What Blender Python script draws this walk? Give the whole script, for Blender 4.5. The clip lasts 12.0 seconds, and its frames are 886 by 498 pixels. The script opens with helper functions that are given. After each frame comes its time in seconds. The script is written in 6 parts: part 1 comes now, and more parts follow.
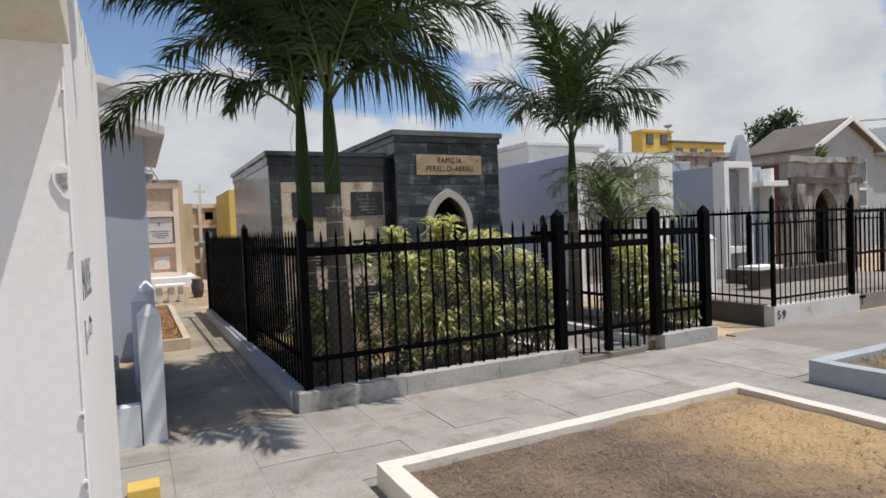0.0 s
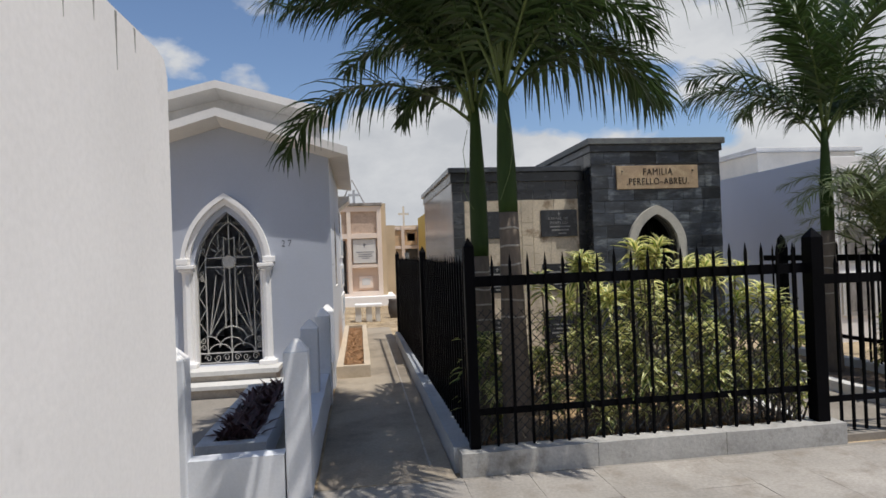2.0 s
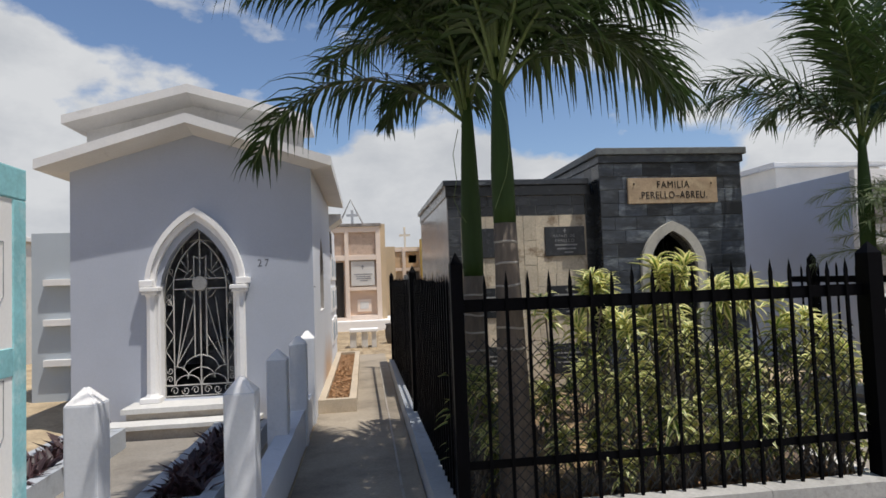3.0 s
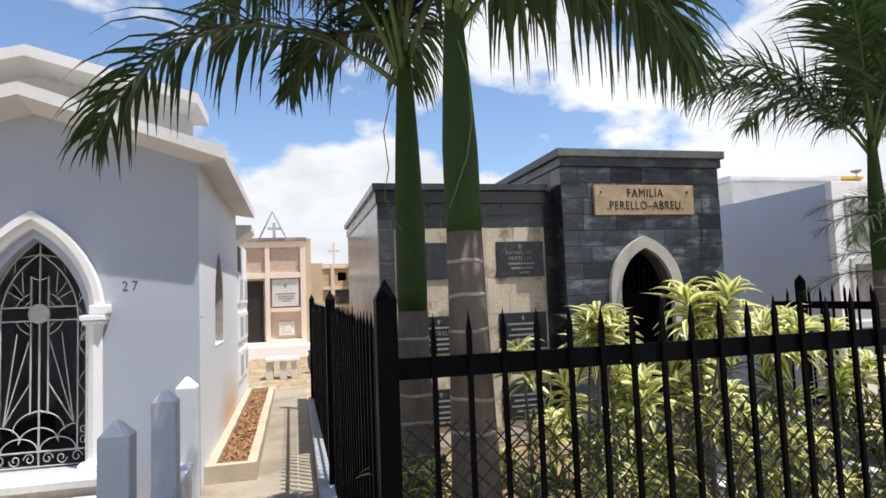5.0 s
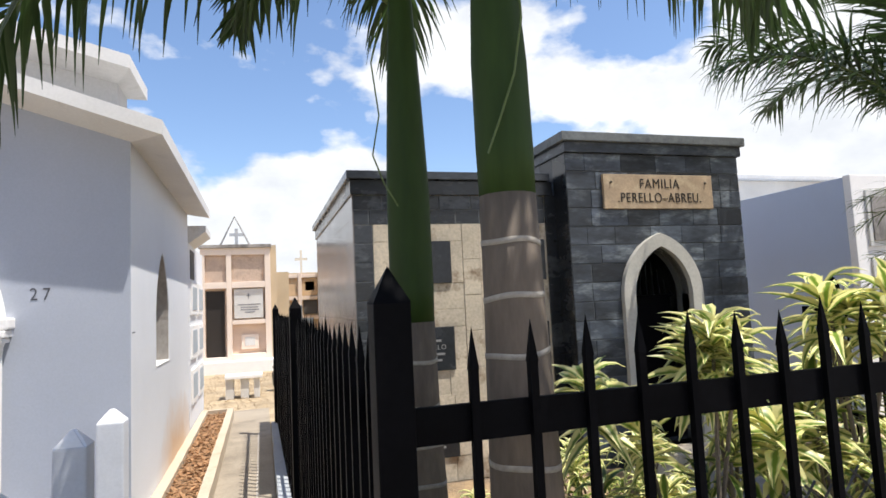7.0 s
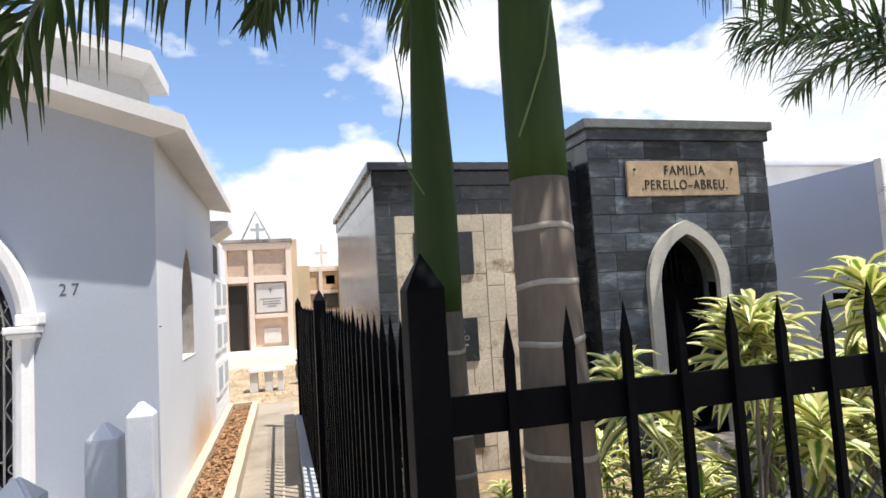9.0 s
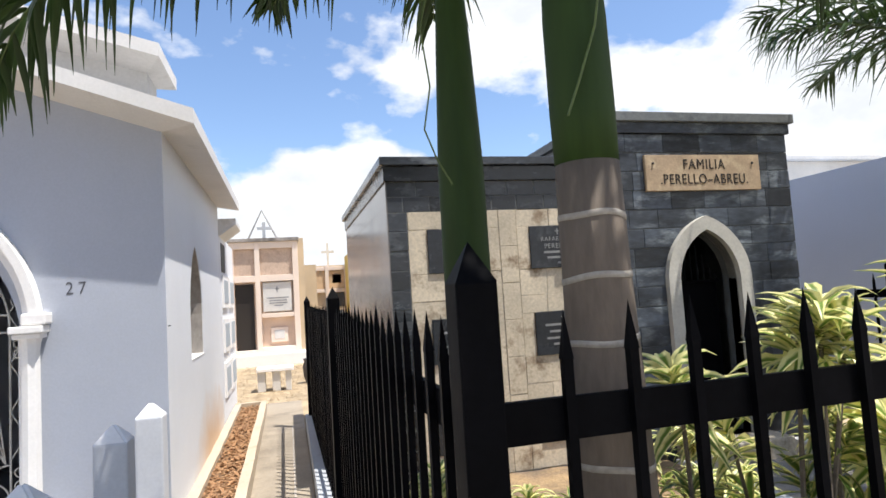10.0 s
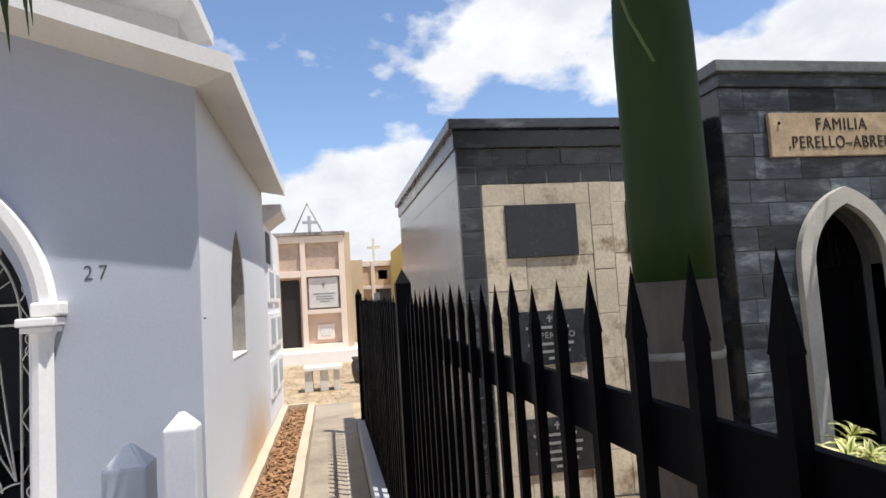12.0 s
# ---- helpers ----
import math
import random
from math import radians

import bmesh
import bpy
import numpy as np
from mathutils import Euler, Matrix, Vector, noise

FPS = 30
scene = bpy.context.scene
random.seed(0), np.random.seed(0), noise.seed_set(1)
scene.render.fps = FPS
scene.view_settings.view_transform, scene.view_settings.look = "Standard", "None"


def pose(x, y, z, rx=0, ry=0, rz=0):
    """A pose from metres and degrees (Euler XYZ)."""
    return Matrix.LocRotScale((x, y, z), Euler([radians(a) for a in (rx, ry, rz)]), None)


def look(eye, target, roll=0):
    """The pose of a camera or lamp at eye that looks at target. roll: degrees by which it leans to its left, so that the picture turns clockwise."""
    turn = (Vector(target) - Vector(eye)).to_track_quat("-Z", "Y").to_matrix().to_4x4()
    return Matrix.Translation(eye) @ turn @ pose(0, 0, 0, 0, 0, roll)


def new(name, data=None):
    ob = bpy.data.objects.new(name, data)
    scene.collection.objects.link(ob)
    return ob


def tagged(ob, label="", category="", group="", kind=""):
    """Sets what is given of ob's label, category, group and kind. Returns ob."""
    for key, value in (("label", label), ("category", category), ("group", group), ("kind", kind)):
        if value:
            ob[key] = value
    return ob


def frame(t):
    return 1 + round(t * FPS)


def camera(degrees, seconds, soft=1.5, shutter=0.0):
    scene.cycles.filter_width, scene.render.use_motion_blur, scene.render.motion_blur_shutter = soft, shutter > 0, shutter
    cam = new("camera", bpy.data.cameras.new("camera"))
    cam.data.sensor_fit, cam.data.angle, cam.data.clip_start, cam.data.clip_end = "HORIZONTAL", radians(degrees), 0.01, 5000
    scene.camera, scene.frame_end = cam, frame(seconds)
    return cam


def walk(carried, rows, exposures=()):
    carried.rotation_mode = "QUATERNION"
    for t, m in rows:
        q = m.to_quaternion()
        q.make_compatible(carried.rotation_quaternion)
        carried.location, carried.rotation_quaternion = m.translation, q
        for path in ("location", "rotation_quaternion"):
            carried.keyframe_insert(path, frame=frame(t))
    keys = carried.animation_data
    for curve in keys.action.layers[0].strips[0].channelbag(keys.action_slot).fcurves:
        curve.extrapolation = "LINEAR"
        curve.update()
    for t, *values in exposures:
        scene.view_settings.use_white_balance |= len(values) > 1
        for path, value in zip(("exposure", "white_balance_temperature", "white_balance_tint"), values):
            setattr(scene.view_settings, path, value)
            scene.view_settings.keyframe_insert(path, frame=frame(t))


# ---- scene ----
cam = camera(72.6, 12.0, soft=1.6)
METRES, EYE, TILT, LEAN, TURN = 5.6, 1.58, 0.0, 0.0, -26.9
ROWS = [
    (0.0, 0.0, 0.0, 0.0, -0.08, -2.01, 2.39),
    (0.5, -0.0004, 0.031, 0.0064, 9.5, -1.74, 2.06),
    (1.0, 0.0172, 0.0752, 0.0061, 14.55, -1.16, 2.09),
    (1.5, 0.0206, 0.1271, 0.0069, 18.06, -0.24, 2.13),
    (2.0, 0.0049, 0.1909, 0.0062, 18.95, 0.67, 2.13),
    (2.5, -0.0056, 0.2623, -0.0023, 19.49, 1.92, 2.07),
    (4.5, -0.0721, 0.5272, 0.0185, 17.2, 4.13, 1.84),
    (5.0, -0.098, 0.5882, 0.0191, 13.14, 4.2, 2.18),
    (5.5, -0.1134, 0.6313, 0.0247, 10.95, 4.37, 2.36),
    (6.0, -0.1213, 0.6876, 0.0226, 10.78, 5.21, 2.29),
    (6.5, -0.1509, 0.7331, 0.02, 10.46, 5.18, 2.48),
    (7.0, -0.1669, 0.7519, 0.0161, 10.22, 5.0, 2.71),
    (9.0, -0.1734, 0.7563, 0.0144, 12.05, 4.38, 3.38),
    (9.5, -0.1863, 0.7583, 0.0152, 12.64, 4.39, 3.46),
    (10.0, -0.1931, 0.7762, 0.0137, 12.5, 4.3, 3.54),
    (10.5, -0.2013, 0.819, 0.0121, 12.74, 4.47, 3.77),
    (11.0, -0.2232, 0.8490, 0.0088, 14.37, 4.42, 3.67),
    (11.5, -0.2615, 0.8868, 0.007, 15.08, 4.57, 3.79),
    (12.0, -0.2775, 0.9112, 0.0035, 16.44, 4.4, 3.56),
]
EXPOSURE = [(0.0, -0.3), (1.0, -0.12), (1.5, -0.13), (2.0, -0.36), (2.5, -0.4), (4.5, 0.2), (5.5, 0.3), (6.5, 0.38), (9.0, 0.52), (10.5, 0.45), (12.0, 0.28)]
walk(cam, [(t, pose(0, 0, EYE, TILT, LEAN, TURN) @ pose(METRES * x, METRES * y, METRES * z, 90 + pitch, roll, yaw)) for t, x, y, z, yaw, pitch, roll in ROWS], EXPOSURE)

# ---- world and sun ----
SUN_WAY = Vector((0.28, -0.24, 1.0)).normalized()  # from the ground to the sun
sun_data = bpy.data.lights.new("sun", "SUN")
sun_data.energy, sun_data.angle, sun_data.color = 5.0, radians(0.55), (1.0, 0.965, 0.915)
sun = new("sun", sun_data)
sun.matrix_world = look((8, -8, 30), Vector((8, -8, 30)) - SUN_WAY)

world = bpy.data.worlds.new("world")
scene.world = world
world.use_nodes = True
wn, wl = world.node_tree.nodes, world.node_tree.links
wn.clear()


def wnode(kind, **values):
    n = wn.new(kind)
    for k, v in values.items():
        n.inputs[k].default_value = v
    return n


sky = wn.new("ShaderNodeTexSky")
sky.sky_type, sky.sun_disc = "NISHITA", False
sky.sun_elevation = math.asin(SUN_WAY.z)
sky.sun_rotation = math.atan2(SUN_WAY.x, SUN_WAY.y)
sky.air_density, sky.dust_density, sky.ozone_density = 1.0, 0.6, 2.5
coord = wn.new("ShaderNodeTexCoord")
stretch = wn.new("ShaderNodeMapping")
stretch.inputs["Scale"].default_value = (1.0, 1.0, 1.7)
stretch.inputs["Location"].default_value = (0.35, 0.1, 0.4)
wl.new(coord.outputs["Generated"], stretch.inputs["Vector"])
puff = wnode("ShaderNodeTexNoise", Scale=3.1, Detail=9.0, Roughness=0.52, Distortion=0.0)
wl.new(stretch.outputs["Vector"], puff.inputs["Vector"])
# more cloud low over the horizon
split = wn.new("ShaderNodeSeparateXYZ")
wl.new(coord.outputs["Generated"], split.inputs["Vector"])
low = wn.new("ShaderNodeMapRange")
low.inputs["From Min"].default_value, low.inputs["From Max"].default_value = 0.05, 0.62
low.inputs["To Min"].default_value, low.inputs["To Max"].default_value = 0.255, -0.085
wl.new(split.outputs["Z"], low.inputs["Value"])
more = wn.new("ShaderNodeMath")
wl.new(puff.outputs["Fac"], more.inputs[0])
wl.new(low.outputs["Result"], more.inputs[1])
cover = wn.new("ShaderNodeValToRGB")
cover.color_ramp.elements[0].position, cover.color_ramp.elements[1].position = 0.560, 0.615
wl.new(more.outputs[0], cover.inputs["Fac"])
billow = wnode("ShaderNodeTexNoise", Scale=5.0, Detail=6.0, Roughness=0.6)
wl.new(stretch.outputs["Vector"], billow.inputs["Vector"])
white = wn.new("ShaderNodeValToRGB")
white.color_ramp.elements[0].position, white.color_ramp.elements[1].position = 0.36, 0.6
white.color_ramp.elements[0].color, white.color_ramp.elements[1].color = (7.3, 7.6, 8.1, 1), (9.3, 9.5, 9.8, 1)
wl.new(billow.outputs["Fac"], white.inputs["Fac"])
clouds = wn.new("ShaderNodeMix")
clouds.data_type = "RGBA"
tint = wn.new("ShaderNodeMix")
tint.data_type, tint.blend_type = "RGBA", "MULTIPLY"
tint.inputs["Factor"].default_value = 1.0
tint.inputs["B"].default_value = (1.60, 1.62, 1.70, 1)
wl.new(sky.outputs["Color"], tint.inputs["A"])
wl.new(cover.outputs["Color"], clouds.inputs["Factor"])
wl.new(tint.outputs["Result"], clouds.inputs["A"])
wl.new(white.outputs["Color"], clouds.inputs["B"])
background = wnode("ShaderNodeBackground", Strength=0.09)
wl.new(clouds.outputs["Result"], background.inputs["Color"])
wout = wn.new("ShaderNodeOutputWorld")
wl.new(background.outputs["Background"], wout.inputs["Surface"])


# ---- materials ----
def surface(name, colour, rough=0.8, vary=0.12, scale=1.5, grain=60.0, bump=0.15, bump_size=0.004, stain=None,
            stain_at=(0.55, 0.7), stain_scale=1.0, stretch_z=1.0, metal=0.0, each=0.0, spec=0.4):
    """A plain surface with two scales of variation, stains with shapes of their own, and fine relief."""
    m = bpy.data.materials.new(name)
    m.use_nodes = True
    n, l = m.node_tree.nodes, m.node_tree.links
    shader = n["Principled BSDF"]
    shader.inputs["Roughness"].default_value = rough
    shader.inputs["Metallic"].default_value = metal
    shader.inputs["Specular IOR Level"].default_value = spec
    place = n.new("ShaderNodeNewGeometry")
    mapping = n.new("ShaderNodeMapping")
    mapping.inputs["Scale"].default_value = (1, 1, stretch_z)
    l.new(place.outputs["Position"], mapping.inputs["Vector"])

    def noise_of(size, detail=5.0, rough_=0.6):
        t = n.new("ShaderNodeTexNoise")
        t.inputs["Scale"].default_value, t.inputs["Detail"].default_value, t.inputs["Roughness"].default_value = size, detail, rough_
        l.new(mapping.outputs["Vector"], t.inputs["Vector"])
        return t

    def mix(kind, factor, a, b):
        x = n.new("ShaderNodeMix")
        x.data_type, x.blend_type = "RGBA", kind
        for socket, value in (("Factor", factor), ("A", a), ("B", b)):
            if isinstance(value, (int, float)):
                x.inputs[socket].default_value = value if socket == "Factor" else (value,) * 3 + (1,)
            elif isinstance(value, tuple):
                x.inputs[socket].default_value = (*value, 1)
            else:
                l.new(value, x.inputs[socket])
        return x.outputs["Result"]

    def ranged(value, a, b, lo=0.0, hi=1.0):
        r = n.new("ShaderNodeMapRange")
        for k, v in (("From Min", a), ("From Max", b), ("To Min", lo), ("To Max", hi)):
            r.inputs[k].default_value = v
        l.new(value, r.inputs["Value"])
        return r.outputs["Result"]

    broad, fine = noise_of(scale), noise_of(grain, 3.0)
    colour_now = mix("MIX", ranged(broad.outputs["Fac"], 0.3, 0.7), tuple(c * (1 - vary) for c in colour), tuple(min(0.95, c * (1 + vary)) for c in colour))
    if stain:
        spots = noise_of(stain_scale, 8.0, 0.65)
        colour_now = mix("MIX", ranged(spots.outputs["Fac"], *stain_at), colour_now, tuple(stain))
    speck = ranged(fine.outputs["Fac"], 0.3, 0.7, 1 - vary * 0.8, 1 + vary * 0.5)
    colour_now = mix("MULTIPLY", 1.0, colour_now, speck)
    if each:
        info = n.new("ShaderNodeObjectInfo")
        colour_now = mix("MULTIPLY", 1.0, colour_now, ranged(info.outputs["Random"], 0, 1, 1 - each, 1 + each))
    l.new(colour_now, shader.inputs["Base Color"])
    rough_now = ranged(broad.outputs["Fac"], 0.3, 0.7, max(0.02, rough - 0.08), min(1, rough + 0.08))
    l.new(rough_now, shader.inputs["Roughness"])
    if bump:
        relief = n.new("ShaderNodeBump")
        relief.inputs["Strength"].default_value, relief.inputs["Distance"].default_value = bump, bump_size
        both = mix("ADD", 0.5, fine.outputs["Color"], noise_of(grain * 0.2, 4.0).outputs["Color"])
        l.new(both, relief.inputs["Height"])
        l.new(relief.outputs["Normal"], shader.inputs["Normal"])
    return m


def leaf_surface(name, middle, edge, rough=0.45, width=(0.25, 0.42), through_light=0.28):
    """A leaf with a margin of another colour; u runs across the blade."""
    m = bpy.data.materials.new(name)
    m.use_nodes = True
    n, l = m.node_tree.nodes, m.node_tree.links
    shader = n["Principled BSDF"]
    shader.inputs["Roughness"].default_value = rough
    uv = n.new("ShaderNodeUVMap")
    part_xyz = n.new("ShaderNodeSeparateXYZ")
    l.new(uv.outputs["UV"], part_xyz.inputs["Vector"])
    off = n.new("ShaderNodeMath")
    off.operation = "SUBTRACT"
    off.inputs[1].default_value = 0.5
    l.new(part_xyz.outputs["X"], off.inputs[0])
    away = n.new("ShaderNodeMath")
    away.operation = "ABSOLUTE"
    l.new(off.outputs[0], away.inputs[0])
    r = n.new("ShaderNodeMapRange")
    r.inputs["From Min"].default_value, r.inputs["From Max"].default_value = width
    l.new(away.outputs[0], r.inputs["Value"])
    mix = n.new("ShaderNodeMix")
    mix.data_type = "RGBA"
    mix.inputs["A"].default_value, mix.inputs["B"].default_value = (*middle, 1), (*edge, 1)
    l.new(r.outputs["Result"], mix.inputs["Factor"])
    isle = n.new("ShaderNodeNewGeometry")
    hsv = n.new("ShaderNodeHueSaturation")
    v = n.new("ShaderNodeMapRange")
    v.inputs["To Min"].default_value, v.inputs["To Max"].default_value = 0.65, 1.25
    l.new(isle.outputs["Random Per Island"], v.inputs["Value"])
    l.new(v.outputs["Result"], hsv.inputs["Value"])
    l.new(mix.outputs["Result"], hsv.inputs["Color"])
    l.new(hsv.outputs["Color"], shader.inputs["Base Color"])
    thin = n.new("ShaderNodeBsdfTranslucent")
    l.new(hsv.outputs["Color"], thin.inputs["Color"])
    blend = n.new("ShaderNodeMixShader")
    blend.inputs["Fac"].default_value = through_light
    l.new(shader.outputs["BSDF"], blend.inputs[1])
    l.new(thin.outputs["BSDF"], blend.inputs[2])
    l.new(blend.outputs["Shader"], n["Material Output"].inputs["Surface"])
    return m


M_PAVE = surface("paving", (0.345, 0.315, 0.275), 0.9, 0.2, 1.2, 45, 0.35, 0.006, stain=(0.25, 0.215, 0.175), stain_at=(0.5, 0.70), stain_scale=3.2, each=0.05)
M_CONCRETE = surface("concrete", (0.275, 0.245, 0.205), 0.92, 0.16, 0.9, 40, 0.4, 0.006, stain=(0.19, 0.165, 0.135), stain_at=(0.5, 0.72), stain_scale=1.1)
M_EARTH = surface("earth", (0.45, 0.345, 0.215), 0.95, 0.25, 1.3, 25, 0.8, 0.02, stain=(0.27, 0.20, 0.12), stain_at=(0.5, 0.7), stain_scale=2.0)
M_SOIL = surface("soil", (0.15, 0.11, 0.08), 0.95, 0.3, 2.5, 40, 1.0, 0.03, stain=(0.44, 0.30, 0.155), stain_at=(0.47, 0.58), stain_scale=0.5)
M_ALLEY = surface("dusty concrete", (0.34, 0.285, 0.215), 0.92, 0.18, 0.9, 40, 0.4, 0.006, stain=(0.20, 0.165, 0.125), stain_at=(0.48, 0.68), stain_scale=1.2)
M_TANKERB = surface("tan kerb", (0.52, 0.43, 0.32), 0.9, 0.12, 2.0, 45, 0.4, 0.006, stain=(0.35, 0.27, 0.18), stain_at=(0.55, 0.75), stain_scale=3.0)
M_PLOT = surface("bare plot soil", (0.155, 0.115, 0.085), 0.95, 0.28, 2.5, 40, 1.0, 0.03, stain=(0.23, 0.17, 0.12), stain_at=(0.5, 0.66), stain_scale=1.6)
M_MULCH = surface("mulch", (0.22, 0.13, 0.07), 0.95, 0.35, 6, 40, 1.0, 0.03)
M_WHITE = surface("white paint", (0.84, 0.815, 0.785), 0.85, 0.05, 1.0, 50, 0.2, 0.003, stain=(0.62, 0.60, 0.56), stain_at=(0.62, 0.85), stain_scale=1.5)
M_KERB = surface("pale kerb paint", (0.62, 0.60, 0.56), 0.88, 0.1, 2.0, 45, 0.4, 0.005, stain=(0.38, 0.36, 0.33), stain_at=(0.58, 0.75), stain_scale=3.0)
M_KERBGREY = surface("bare grey kerb", (0.40, 0.385, 0.355), 0.9, 0.18, 2.0, 45, 0.5, 0.006, stain=(0.22, 0.205, 0.18), stain_at=(0.52, 0.68), stain_scale=3.5)
M_KERBBLUE = surface("grey blue kerb", (0.40, 0.415, 0.43), 0.88, 0.1, 2.0, 45, 0.4, 0.005, stain=(0.30, 0.30, 0.30), stain_at=(0.58, 0.75), stain_scale=3.0)
M_CREAM = surface("cream edge", (0.70, 0.64, 0.54), 0.88, 0.1, 2.0, 45, 0.3, 0.005, stain=(0.45, 0.40, 0.33), stain_at=(0.6, 0.8), stain_scale=4.0)
# Chapel paint in two tones; the paler has the side wall's sunlight in it.
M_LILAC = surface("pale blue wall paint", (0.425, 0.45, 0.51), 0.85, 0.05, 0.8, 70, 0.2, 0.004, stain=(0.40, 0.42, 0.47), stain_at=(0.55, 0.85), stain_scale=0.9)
M_PALEBLUE = surface("pale paint lightened for sun", (0.76, 0.765, 0.78), 0.85, 0.04, 0.8, 70, 0.15, 0.003, stain=(0.68, 0.65, 0.62), stain_at=(0.6, 0.85), stain_scale=0.8)


def splash(material, colour, centre, reach):
    """An orange splash stain with a ragged edge round a place on the wall."""
    n, l = material.node_tree.nodes, material.node_tree.links
    shader = n["Principled BSDF"]
    old = shader.inputs["Base Color"].links[0].from_socket
    place = n.new("ShaderNodeNewGeometry")
    shift = n.new("ShaderNodeMapping")
    shift.vector_type = "TEXTURE"
    shift.inputs["Location"].default_value, shift.inputs["Scale"].default_value = centre, reach
    l.new(place.outputs["Position"], shift.inputs["Vector"])
    far = n.new("ShaderNodeVectorMath")
    far.operation = "LENGTH"
    l.new(shift.outputs["Vector"], far.inputs[0])
    ragged = n.new("ShaderNodeTexNoise")
    ragged.inputs["Scale"].default_value, ragged.inputs["Detail"].default_value = 3.0, 6.0
    l.new(place.outputs["Position"], ragged.inputs["Vector"])
    both = n.new("ShaderNodeMath")
    both.operation = "MULTIPLY_ADD"
    both.inputs[1].default_value = 0.7
    l.new(ragged.outputs["Fac"], both.inputs[0])
    l.new(far.outputs["Value"], both.inputs[2])
    edge = n.new("ShaderNodeMapRange")
    edge.inputs["From Min"].default_value, edge.inputs["From Max"].default_value = 0.6, 1.35
    edge.inputs["To Min"].default_value, edge.inputs["To Max"].default_value = 0.85, 0.0
    l.new(both.outputs[0], edge.inputs["Value"])
    mix = n.new("ShaderNodeMix")
    mix.data_type = "RGBA"
    mix.inputs["B"].default_value = (*colour, 1)
    l.new(edge.outputs["Result"], mix.inputs["Factor"])
    l.new(old, mix.inputs["A"])
    l.new(mix.outputs["Result"], shader.inputs["Base Color"])


splash(M_PLOT, (0.52, 0.345, 0.165), (4.05, 2.55, 0.1), (1.25, 1.5, 2.0))
splash(M_PALEBLUE, (0.66, 0.43, 0.24), (0.15, 11.6, 0.1), (1.0, 1.5, 0.75))
M_BLUE = surface("blue grey wall", (0.47, 0.53, 0.655), 0.85, 0.05, 0.6, 60, 0.15, 0.003)
M_BLUEGREY = surface("grey tomb paint", (0.40, 0.44, 0.47), 0.85, 0.06, 0.8, 60, 0.2, 0.004)
M_EAVE = surface("white eave plaster", (0.74, 0.72, 0.69), 0.85, 0.06, 1.5, 50, 0.2, 0.004, stain=(0.50, 0.48, 0.45), stain_at=(0.62, 0.8), stain_scale=2.5)
M_SLATE_DARK = surface("polished black slate", (0.030, 0.034, 0.040), 0.25, 0.35, 3.0, 14, 0.15, 0.003, stain=(0.14, 0.155, 0.16), stain_at=(0.56, 0.78), stain_scale=3.0, stretch_z=2.2, each=0.6, spec=0.5)
# Eave plaster again, with the shade under the upper slab mixed into its grey.
M_EAVE_SHADED = surface("eave plaster greyed for shade", (0.50, 0.49, 0.475), 0.88, 0.08, 1.5, 50, 0.2, 0.004, stain=(0.36, 0.35, 0.33), stain_at=(0.55, 0.8), stain_scale=2.5)
# Brownish step concrete, set darker than the treads to carry the risers' shade.
M_STEP = surface("step concrete", (0.42, 0.37, 0.31), 0.9, 0.15, 2.0, 40, 0.4, 0.006, stain=(0.25, 0.21, 0.17), stain_at=(0.52, 0.72), stain_scale=3.0)
M_SLATE = surface("dark slate", (0.042, 0.050, 0.062), 0.40, 0.5, 3.0, 11, 0.3, 0.004, stain=(0.27, 0.30, 0.31), stain_at=(0.52, 0.78), stain_scale=2.6, stretch_z=2.8, each=0.7, spec=0.5)
M_SLATECAP = surface("slate coping", (0.16, 0.17, 0.165), 0.6, 0.25, 3.0, 30, 0.3, 0.004, stain=(0.06, 0.065, 0.07), stain_at=(0.5, 0.7), stain_scale=3.0)
M_GLOSS = surface("polished dark panel", (0.16, 0.145, 0.135), 0.18, 0.25, 0.8, 30, 0.03, 0.002, stain=(0.07, 0.07, 0.075), stain_at=(0.45, 0.7), stain_scale=1.2, spec=0.6)
M_BEIGE = surface("beige stone", (0.56, 0.48, 0.36), 0.75, 0.2, 2.5, 40, 0.3, 0.004, stain=(0.25, 0.18, 0.115), stain_at=(0.53, 0.66), stain_scale=4.5, each=0.10)
M_SLATEJOINT = surface("slate joint", (0.115, 0.12, 0.12), 0.9, 0.2, 5.0, 60, 0.2)
M_GROUT = surface("grout", (0.50, 0.45, 0.36), 0.9, 0.15, 5.0, 60, 0.2)
M_BLACKPLAQUE = surface("black plaque", (0.022, 0.025, 0.030), 0.25, 0.3, 3.0, 30, 0.05, 0.002, stain=(0.06, 0.065, 0.07), stain_at=(0.55, 0.7), stain_scale=5.0)
M_SIGN = surface("tan sign stone", (0.41, 0.30, 0.19), 0.6, 0.2, 4.0, 50, 0.2, 0.003, stain=(0.56, 0.44, 0.28), stain_at=(0.5, 0.7), stain_scale=6.0)
M_INK = surface("dark lettering and doorway black", (0.022, 0.017, 0.013), 0.6, 0.1)
M_PALEINK = surface("pale lettering", (0.24, 0.24, 0.235), 0.6, 0.1)
M_NUMBER = surface("brushed number paint", (0.10, 0.10, 0.115), 0.8, 0.3, 8, 30)
M_GREYINK = surface("grey brushed lettering", (0.26, 0.26, 0.265), 0.8, 0.3, 8, 30)
M_ARCHSTONE = surface("pale arch stone", (0.50, 0.475, 0.41), 0.7, 0.12, 3.0, 40, 0.25, 0.004, stain=(0.36, 0.33, 0.27), stain_at=(0.55, 0.8), stain_scale=4.0)
